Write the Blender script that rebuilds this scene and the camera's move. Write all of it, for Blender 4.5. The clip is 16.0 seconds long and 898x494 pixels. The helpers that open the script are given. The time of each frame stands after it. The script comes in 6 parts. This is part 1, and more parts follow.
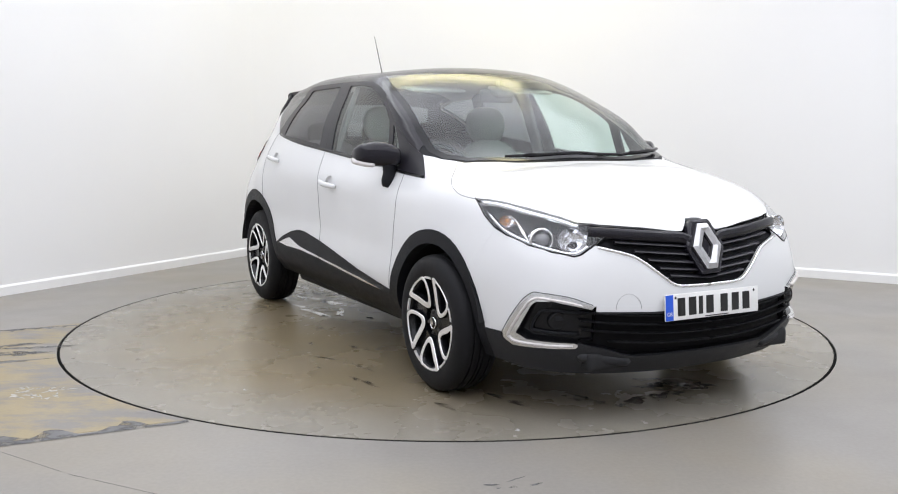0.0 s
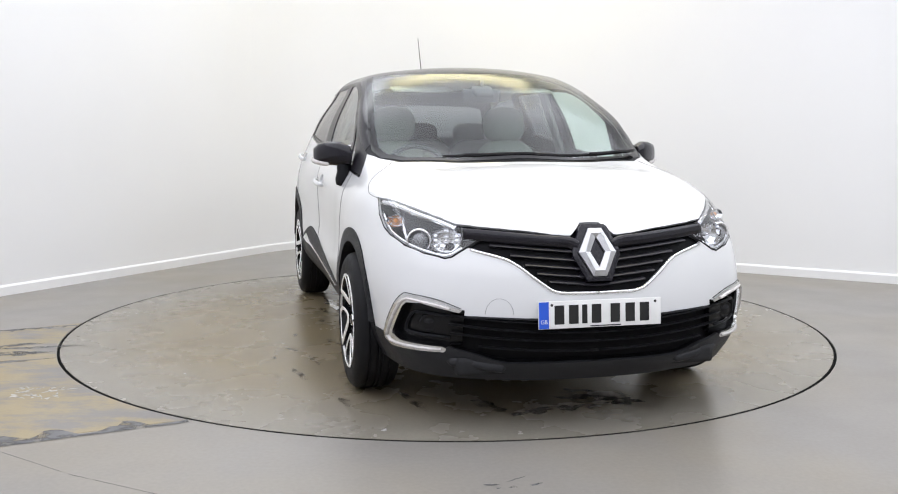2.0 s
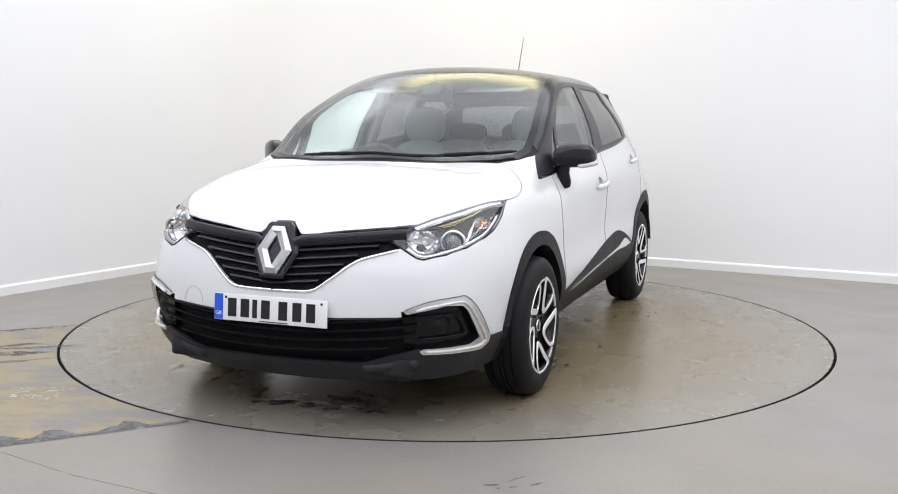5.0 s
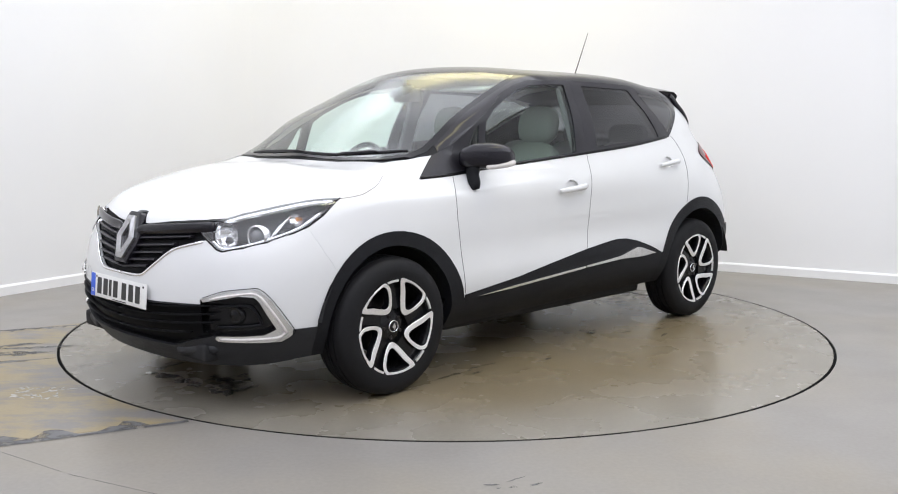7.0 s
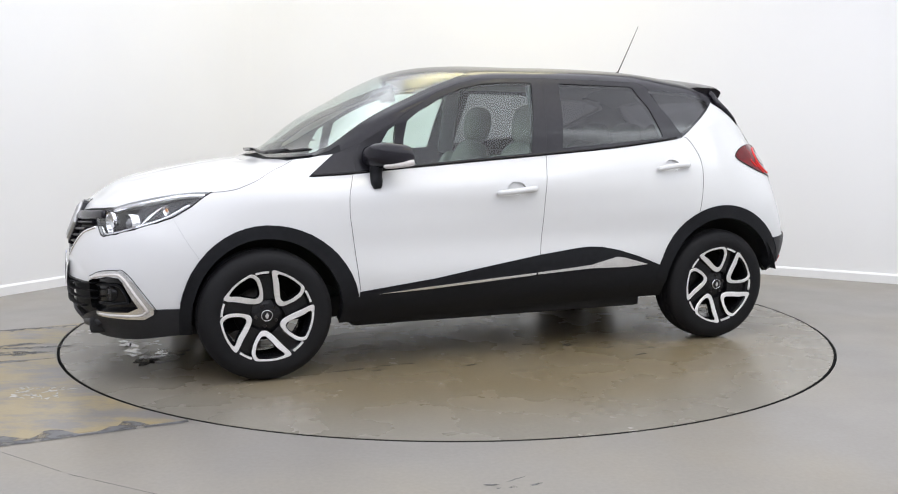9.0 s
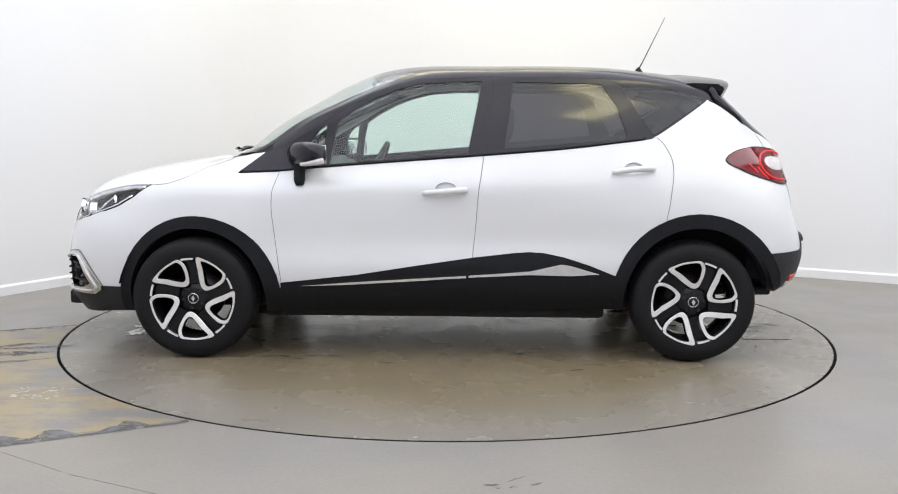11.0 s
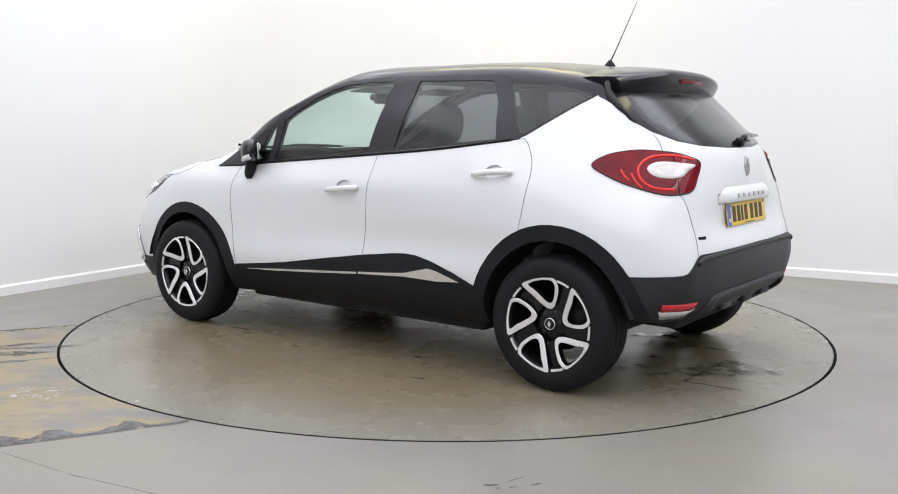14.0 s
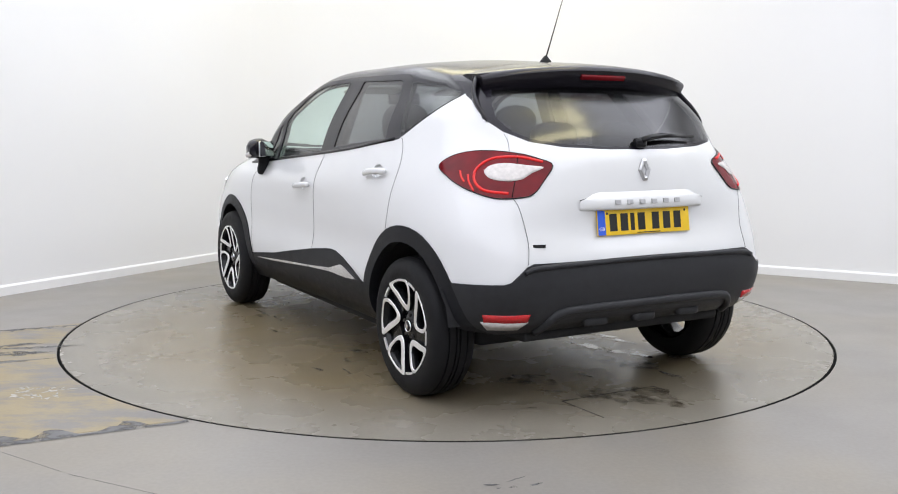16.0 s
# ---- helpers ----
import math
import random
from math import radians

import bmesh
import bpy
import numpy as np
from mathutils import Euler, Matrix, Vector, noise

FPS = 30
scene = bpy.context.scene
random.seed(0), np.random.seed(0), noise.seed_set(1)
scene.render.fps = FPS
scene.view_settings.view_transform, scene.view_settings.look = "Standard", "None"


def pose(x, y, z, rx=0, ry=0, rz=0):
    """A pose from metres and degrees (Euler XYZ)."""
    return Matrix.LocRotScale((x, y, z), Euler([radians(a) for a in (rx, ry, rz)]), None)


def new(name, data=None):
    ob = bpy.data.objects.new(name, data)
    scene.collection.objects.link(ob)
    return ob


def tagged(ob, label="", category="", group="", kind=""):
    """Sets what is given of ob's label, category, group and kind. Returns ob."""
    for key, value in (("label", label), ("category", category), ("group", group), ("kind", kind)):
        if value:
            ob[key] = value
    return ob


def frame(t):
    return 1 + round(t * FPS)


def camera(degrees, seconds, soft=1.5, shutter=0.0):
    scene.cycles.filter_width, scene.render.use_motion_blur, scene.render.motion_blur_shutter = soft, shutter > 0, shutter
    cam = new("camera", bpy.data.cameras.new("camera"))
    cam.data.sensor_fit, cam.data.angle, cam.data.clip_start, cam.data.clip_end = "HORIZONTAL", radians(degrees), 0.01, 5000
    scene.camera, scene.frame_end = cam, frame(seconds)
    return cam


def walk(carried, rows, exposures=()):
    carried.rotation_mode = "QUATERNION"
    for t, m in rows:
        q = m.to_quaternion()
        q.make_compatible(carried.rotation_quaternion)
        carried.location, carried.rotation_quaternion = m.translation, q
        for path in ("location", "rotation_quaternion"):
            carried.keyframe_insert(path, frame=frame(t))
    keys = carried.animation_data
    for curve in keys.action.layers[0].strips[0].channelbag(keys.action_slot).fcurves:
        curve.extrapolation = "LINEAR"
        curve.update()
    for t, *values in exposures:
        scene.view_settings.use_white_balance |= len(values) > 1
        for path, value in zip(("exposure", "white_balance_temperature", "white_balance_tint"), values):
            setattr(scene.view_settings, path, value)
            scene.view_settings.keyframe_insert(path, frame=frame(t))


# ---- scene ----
# ---- camera ----
cam = camera(50.646, 16.0, 1.05)
CAM_POSE = pose(0, -5.791, 1.214, 90 - 7.276, 0, -0.094) @ pose(0, 0, 0, 0, 0, 0.255)
walk(cam, [(0.0, CAM_POSE), (16.0, CAM_POSE)])
scene.view_settings.exposure = 0.0

# the turntable's angle (degrees) at these seconds: it starts gently, then turns evenly
TURNS = [(0.0, -61.5), (0.5, -62.75), (1.0, -65.7), (1.5, -70.05), (2.0, -76.05), (2.5, -81.8), (3.0, -87.9), (3.5, -93.62),
         (4.0, -99.66), (5.25, -114.31), (6.5, -128.77), (7.0, -134.82), (7.5, -140.50), (8.0, -146.54), (8.5, -152.22),
         (9.0, -158.26), (10.25, -172.91), (11.5, -187.38), (12.0, -193.42), (12.5, -199.10), (13.0, -205.14), (13.5, -210.82),
         (14.0, -216.86), (14.5, -222.54), (15.0, -228.58), (15.5, -234.26), (16.0, -240.30)]
CAR_X, CAR_Y = -0.003, 0.086      # the car's middle on the turntable

# ---- world and lights ----
world = bpy.data.worlds.new("studio_world")
world.use_nodes = True
world.node_tree.nodes["Background"].inputs[0].default_value = (0.85, 0.88, 0.92, 1)
world.node_tree.nodes["Background"].inputs[1].default_value = 0.3
scene.world = world


def ceiling_lamp(x, y, z, sx, sy, watts, turn, colour=(1, 1, 1)):
    data = bpy.data.lights.new("ceiling_lamp", "AREA")
    data.shape, data.size, data.size_y, data.energy, data.color = "RECTANGLE", sx, sy, watts, colour
    ob = new("ceiling_lamp", data)
    ob.matrix_basis = pose(x, y, z, 0, 0, turn)
    return ob


ROOM_TURN = math.degrees(math.atan2(-0.50, 0.866))      # heading of the back wall
# x, y, z, width, length, watts, colour: a luminous ceiling added unseen for even light, with a warm panel and two white
# strips
LAMPS = [(-0.2, -3.75, 3.80, 9.6, 12.0, 708, (0.872, 0.895, 1.0), ROOM_TURN), (0.15, 2.05, 3.70, 2.2, 1.0, 34, (1.0, 0.92, 0.58), 0.0),
         (-1.9, 0.9, 3.70, 0.7, 3.4, 26, (0.91, 0.95, 1.0), ROOM_TURN), (4.3, -1.6, 3.60, 0.5, 4.0, 46, (0.88, 0.94, 1.0), ROOM_TURN),
         (1.35, -1.55, 3.70, 0.35, 2.0, 18, (1.0, 0.92, 0.62), ROOM_TURN)]
for lx, ly, lz, sx, sy, w, tint, turned in LAMPS:
    ceiling_lamp(lx, ly, lz, sx, sy, w, turned, tint)


# ---- materials ----
def material(name, colour, rough=0.5, metal=0.0, coat=0.0, coat_rough=0.03, spec=0.5, scale=0.0, spread=0.1,
             bump=0.0, bump_scale=200.0, glow=None, glow_power=0.0, trans=0.0, ior=1.45, alpha=1.0, rough_spread=0.0):
    m = bpy.data.materials.new(name)
    m.use_nodes = True
    nt = m.node_tree
    b = nt.nodes["Principled BSDF"]
    b.inputs["Base Color"].default_value = (*colour, 1)
    b.inputs["Roughness"].default_value = rough
    b.inputs["Metallic"].default_value = metal
    b.inputs["Coat Weight"].default_value = coat
    b.inputs["Coat Roughness"].default_value = coat_rough
    b.inputs["Specular IOR Level"].default_value = spec
    b.inputs["Transmission Weight"].default_value = trans
    b.inputs["IOR"].default_value = ior
    b.inputs["Alpha"].default_value = alpha
    if glow:
        b.inputs["Emission Color"].default_value = (*glow, 1)
        b.inputs["Emission Strength"].default_value = glow_power
    if scale or bump:
        co = nt.nodes.new("ShaderNodeTexCoord")
    if scale:
        n1 = nt.nodes.new("ShaderNodeTexNoise")
        n1.inputs["Scale"].default_value, n1.inputs["Detail"].default_value = scale, 6
        nt.links.new(co.outputs["Object"], n1.inputs["Vector"])
        ramp = nt.nodes.new("ShaderNodeMapRange")
        ramp.inputs["From Min"].default_value, ramp.inputs["From Max"].default_value = 0.3, 0.7
        ramp.inputs["To Min"].default_value, ramp.inputs["To Max"].default_value = 1 - spread, 1 + spread
        nt.links.new(n1.outputs["Fac"], ramp.inputs["Value"])
        mul = nt.nodes.new("ShaderNodeVectorMath")
        mul.operation = "SCALE"
        mul.inputs[0].default_value = colour
        nt.links.new(ramp.outputs["Result"], mul.inputs["Scale"])
        nt.links.new(mul.outputs["Vector"], b.inputs["Base Color"])
        if rough_spread:
            r2 = nt.nodes.new("ShaderNodeMapRange")
            r2.inputs["From Min"].default_value, r2.inputs["From Max"].default_value = 0.3, 0.7
            r2.inputs["To Min"].default_value, r2.inputs["To Max"].default_value = rough - rough_spread, rough + rough_spread
            nt.links.new(n1.outputs["Fac"], r2.inputs["Value"])
            nt.links.new(r2.outputs["Result"], b.inputs["Roughness"])
    if bump:
        n2 = nt.nodes.new("ShaderNodeTexNoise")
        n2.inputs["Scale"].default_value, n2.inputs["Detail"].default_value = bump_scale, 4
        nt.links.new(co.outputs["Object"], n2.inputs["Vector"])
        bp = nt.nodes.new("ShaderNodeBump")
        bp.inputs["Strength"].default_value, bp.inputs["Distance"].default_value = bump, 0.002
        nt.links.new(n2.outputs["Fac"], bp.inputs["Height"])
        nt.links.new(bp.outputs["Normal"], b.inputs["Normal"])
    return m


WHITE = material("pearl_white_paint", (0.675, 0.680, 0.680), 0.32, 0.0, 0.8, 0.05, scale=3.0, spread=0.015)
BLACK = material("black_metallic_paint", (0.009, 0.008, 0.012), 0.22, 0.0, 0.22, 0.08, 0.3, scale=900, spread=0.5)
PILLAR = material("satin_black_pillar", (0.014, 0.013, 0.017), 0.35, 0.0, 0.1, 0.1, 0.35, scale=40, spread=0.15)
PLASTIC = material("charcoal_plastic", (0.010, 0.0105, 0.0125), 0.48, spec=0.2, scale=30, spread=0.18, bump=0.25, bump_scale=900, rough_spread=0.05)
INTAKE = material("matt_black_intake", (0.006, 0.006, 0.007), 0.55, spec=0.12, scale=20, spread=0.15)
# the same charcoal plastic, with light from above put into a paler colour
PLASTIC_LIT = material("lit_charcoal_plastic", (0.020, 0.0205, 0.023), 0.46, spec=0.35, scale=30, spread=0.15, bump=0.25, bump_scale=900, rough_spread=0.05)
GLOSS = material("gloss_black_plastic", (0.006, 0.006, 0.007), 0.14, spec=0.3, scale=20, spread=0.1)
DARK = material("dark_inner_metal", (0.012, 0.012, 0.013), 0.8, scale=15, spread=0.3)
CHROME = material("chrome", (0.86, 0.86, 0.87), 0.24, 1.0, scale=30, spread=0.04)
SATIN = material("satin_chrome", (0.74, 0.74, 0.73), 0.2, 1.0, scale=60, spread=0.05)
ALLOY = material("machined_alloy", (0.90, 0.89, 0.88), 0.38, 0.75, scale=80, spread=0.06, bump=0.1, bump_scale=600)
RIMBLACK = material("rim_black_enamel", (0.006, 0.006, 0.007), 0.22, 0.0, 0.1, 0.03, 0.3, scale=40, spread=0.2)
RUBBER = material("tyre_rubber", (0.008, 0.008, 0.009), 0.62, spec=0.25, scale=25, spread=0.25, bump=0.3, bump_scale=300, rough_spread=0.08)
STEEL = material("worn_disc_steel", (0.06, 0.055, 0.053), 0.45, 1.0, scale=60, spread=0.25)


def glass(name, tint, rough=0.10, gloss=0.9):
    """Thin sheet glass: it tints what is behind it and mirrors more at a flat angle."""
    m = bpy.data.materials.new(name)
    m.use_nodes = True
    nt = m.node_tree
    nt.nodes.remove(nt.nodes["Principled BSDF"])
    t, g = nt.nodes.new("ShaderNodeBsdfTransparent"), nt.nodes.new("ShaderNodeBsdfGlossy")
    t.inputs["Color"].default_value = (*tint, 1)
    g.inputs["Roughness"].default_value = rough
    g.inputs["Color"].default_value = (gloss, gloss, gloss, 1)
    f, mix = nt.nodes.new("ShaderNodeLayerWeight"), nt.nodes.new("ShaderNodeMixShader")
    f.inputs["Blend"].default_value = 0.5
    p, s = nt.nodes.new("ShaderNodeMath"), nt.nodes.new("ShaderNodeMath")
    p.operation, s.operation = "POWER", "MULTIPLY_ADD"
    p.inputs[1].default_value, s.inputs[1].default_value, s.inputs[2].default_value = 4.0, 0.85, 0.055
    nt.links.new(f.outputs["Facing"], p.inputs[0])
    nt.links.new(p.outputs[0], s.inputs[0])
    nt.links.new(s.outputs[0], mix.inputs[0])
    nt.links.new(t.outputs[0], mix.inputs[1])
    nt.links.new(g.outputs[0], mix.inputs[2])
    nt.links.new(mix.outputs[0], nt.nodes["Material Output"].inputs["Surface"])
    return m


GLASS = glass("green_tinted_glass", (0.80, 0.91, 0.87), 0.18)
DARKGLASS = glass("privacy_glass", (0.19, 0.19, 0.205), 0.16)
CLEAR = glass("clear_lamp_lens", (0.93, 0.94, 0.95), 0.02)


# ---- helpers for meshes ----
def link_mesh(name, bm, mat, parent=None, label="", smooth=True):
    me = bpy.data.meshes.new(name)
    bm.to_mesh(me)
    bm.free()
    for p in me.polygons:
        p.use_smooth = smooth
    if mat:
        me.materials.append(mat)
    ob = new(name, me)
    if parent:
        ob.parent = parent
    if label:
        ob["label"] = label
    return ob


def part(name, bm, mat, parent, label="", smooth=True, crisp=None):
    ob = link_mesh(name, bm, mat, parent, label, smooth)
    if crisp:
        ob.data.set_sharp_from_angle(angle=radians(crisp))
    return ob


def box(bm, cx, cy, cz, sx, sy, sz, bevel=0.0, turn=None, seg=2):
    made = bmesh.ops.create_cube(bm, size=1.0)["verts"]
    bmesh.ops.scale(bm, vec=(sx, sy, sz), verts=made)
    if bevel:
        edges = list({e for v in made for e in v.link_edges})
        got = bmesh.ops.bevel(bm, geom=edges, offset=bevel, segments=seg, affect="EDGES", profile=0.6)
        made = list({v for f in got["faces"] for v in f.verts} | {v for v in made if v.is_valid})
    m = Matrix.Translation((cx, cy, cz)) @ (turn or Matrix.Identity(4))
    bmesh.ops.transform(bm, matrix=m, verts=made)
    return made


def spline(pts, n=8, closed=False):
    """A smooth curve through the points, n steps between each two."""
    pts = [np.array(p, float) for p in pts]
    out, k = [], len(pts)
    for i in range(k if closed else k - 1):
        if closed:
            a, b, c, d = (pts[(i + o) % k] for o in (-1, 0, 1, 2))
        else:
            b, c = pts[i], pts[i + 1]
            a = pts[i - 1] if i else 2 * b - c
            d = pts[i + 2] if i + 2 < k else 2 * c - b
        for s in range(n):
            t = s / n
            out.append(0.5 * (2 * b + (c - a) * t + (2 * a - 5 * b + 4 * c - d) * t * t + (3 * b - a - 3 * c + d) * t ** 3))
    if not closed:
        out.append(pts[-1])
    return out


def tube(bm, pts, ra, rb=None, up=(0, 0, 1), seg=8, closed=False, taper=None):
    """A rod of oval section along the points: ra across, rb along up."""
    rb = rb or ra
    pts = [Vector(p) for p in pts]
    rings, k = [], len(pts)
    for i, p in enumerate(pts):
        d = (pts[(i + 1) % k] - pts[i - 1]) if closed else (pts[min(i + 1, k - 1)] - pts[max(i - 1, 0)])
        d.normalize()
        u = up[i] if isinstance(up, list) else up
        side = d.cross(Vector(u)).normalized()
        top = side.cross(d).normalized()
        f = taper[i] if taper else 1.0
        rings.append([bm.verts.new(p + side * (ra * f * math.cos(a)) + top * (rb * f * math.sin(a)))
                      for a in [2 * math.pi * s / seg for s in range(seg)]])
    for i in range(k if closed else k - 1):
        a, b = rings[i], rings[(i + 1) % k]
        for s in range(seg):
            bm.faces.new((a[s], a[(s + 1) % seg], b[(s + 1) % seg], b[s]))
    if not closed:
        bm.faces.new(rings[0][::-1])
        bm.faces.new(rings[-1])
    return bm


def lathe(bm, profile, seg=48, axis="y", centre=(0, 0, 0)):
    """Turns (radius, along) pairs round an axis."""
    rings = []
    for r, h in profile:
        ring = []
        for s in range(seg):
            a = 2 * math.pi * s / seg
            p = {"y": (r * math.cos(a), h, r * math.sin(a)), "z": (r * math.cos(a), r * math.sin(a), h),
                 "x": (h, r * math.cos(a), r * math.sin(a))}[axis]
            ring.append(bm.verts.new(Vector(p) + Vector(centre)))
        rings.append(ring)
    for a, b in zip(rings, rings[1:]):
        for s in range(seg):
            bm.faces.new((a[s], b[s], b[(s + 1) % seg], a[(s + 1) % seg]))
    bmesh.ops.recalc_face_normals(bm, faces=bm.faces)
    return bm


# ---- the room ----
# room axes: the back wall runs along U, the side wall along V; they meet in CORNER
CORNER = Vector((-1.229, 4.116, 0))
U = Vector((0.880, -0.475, 0)).normalized()
V = Vector((-0.512, -0.859, 0)).normalized()
ROOM_H = 3.9
WALL_PAINT = material("white_wall_paint", (0.80, 0.80, 0.80), 0.6, scale=0.7, spread=0.015, bump=0.05, bump_scale=60)
SKIRT_PAINT = material("skirting_gloss_white", (0.82, 0.82, 0.82), 0.35, scale=4, spread=0.02)
CEILING_PAINT = material("ceiling_white", (0.80, 0.80, 0.80), 0.8, scale=1.0, spread=0.02)


def prism(pts, z0, z1):
    bm = bmesh.new()
    lo, hi = [bm.verts.new((p[0], p[1], z0)) for p in pts], [bm.verts.new((p[0], p[1], z1)) for p in pts]
    bm.faces.new(lo[::-1])
    bm.faces.new(hi)
    for i in range(len(pts)):
        j = (i + 1) % len(pts)
        bm.faces.new((lo[i], lo[j], hi[j], hi[i]))
    bmesh.ops.recalc_face_normals(bm, faces=bm.faces)
    return bm


def wall(name, a, b, out, label):
    o = out * 0.15
    ob = link_mesh(name, prism([a, b, b + o, a + o], 0, ROOM_H), WALL_PAINT, None, label, False)
    return tagged(ob, label, "wall", kind="structure")


def skirting(name, a, b, inn):
    """A tall flat board with a chamfered top edge."""
    bm = bmesh.new()
    ring = [(0.001, 0), (0.018, 0), (0.018, 0.062), (0.010, 0.074), (0.001, 0.076)]
    ends = [[bm.verts.new(p + inn * d + Vector((0, 0, z))) for d, z in ring] for p in (a, b)]
    for i in range(5):
        bm.faces.new((ends[0][i], ends[0][(i + 1) % 5], ends[1][(i + 1) % 5], ends[1][i]))
    bm.faces.new(ends[0])
    bm.faces.new(ends[1][::-1])
    bmesh.ops.recalc_face_normals(bm, faces=bm.faces)
    ob = link_mesh(name, bm, SKIRT_PAINT, None, "", False)
    return tagged(ob, "white painted skirting board along the studio wall", "skirting board", kind="structure")


LEN_U, LEN_V = 10.5, 13.5
P0, P1, P2, P3 = CORNER, CORNER + U * LEN_U, CORNER + U * LEN_U + V * LEN_V, CORNER + V * LEN_V
nU, nV = Vector((-U.y, U.x, 0)), Vector((V.y, -V.x, 0))       # outward from the room
BEND = 1.15       # the two seen walls run into each other in a round corner
PU, PV = P0 + U * BEND, P0 + V * BEND
wall("wall_back", PU, P1, nU, "smooth white painted studio wall")
wall("wall_side", PV, P3, nV, "smooth white painted studio wall")
round_in, round_out, round_skirt = [], [], []
for i in range(25):
    t = i / 24
    p = PU * (1 - t) ** 2 + P0 * 2 * t * (1 - t) + PV * t * t
    d = ((P0 - PU) * (1 - t) + (PV - P0) * t).normalized()
    o = Vector((d.y, -d.x, 0))
    round_in.append(p)
    round_out.append(p + o * .15)
    round_skirt.append((p, -o))
bm = prism(round_in + round_out[::-1], 0, ROOM_H)
bmesh.ops.triangulate(bm, faces=[f for f in bm.faces if len(f.verts) > 4])
corner = link_mesh("wall_corner", bm, WALL_PAINT)
corner.data.set_sharp_from_angle(angle=radians(30))
tagged(corner, "smooth white rounded studio wall corner", "wall", kind="structure")
wall("wall_right", P1, P2, -nV, "smooth white painted studio wall")
wall("wall_front", P3, P2, -nU, "smooth white painted studio wall")
skirting("baseboard_back", PU, P1, -nU)
skirting("baseboard_side", PV, P3, -nV)
bm = bmesh.new()
RING = [(0.001, 0), (0.018, 0), (0.018, 0.062), (0.010, 0.074), (0.001, 0.076)]
rows = [[bm.verts.new(p + i * d + Vector((0, 0, z))) for d, z in RING] for p, i in round_skirt]
for a, b in zip(rows, rows[1:]):
    for k in range(5):
        bm.faces.new((a[k], a[(k + 1) % 5], b[(k + 1) % 5], b[k]))
bmesh.ops.recalc_face_normals(bm, faces=bm.faces)
tagged(link_mesh("baseboard_corner", bm, SKIRT_PAINT, None, "", False), "white painted skirting board round the corner", "skirting board", kind="structure")
tagged(link_mesh("ceiling", prism([P0, P1, P2, P3], ROOM_H, ROOM_H + 0.15), CEILING_PAINT, None, "", False),
       "plain white studio ceiling", "ceiling", kind="structure")

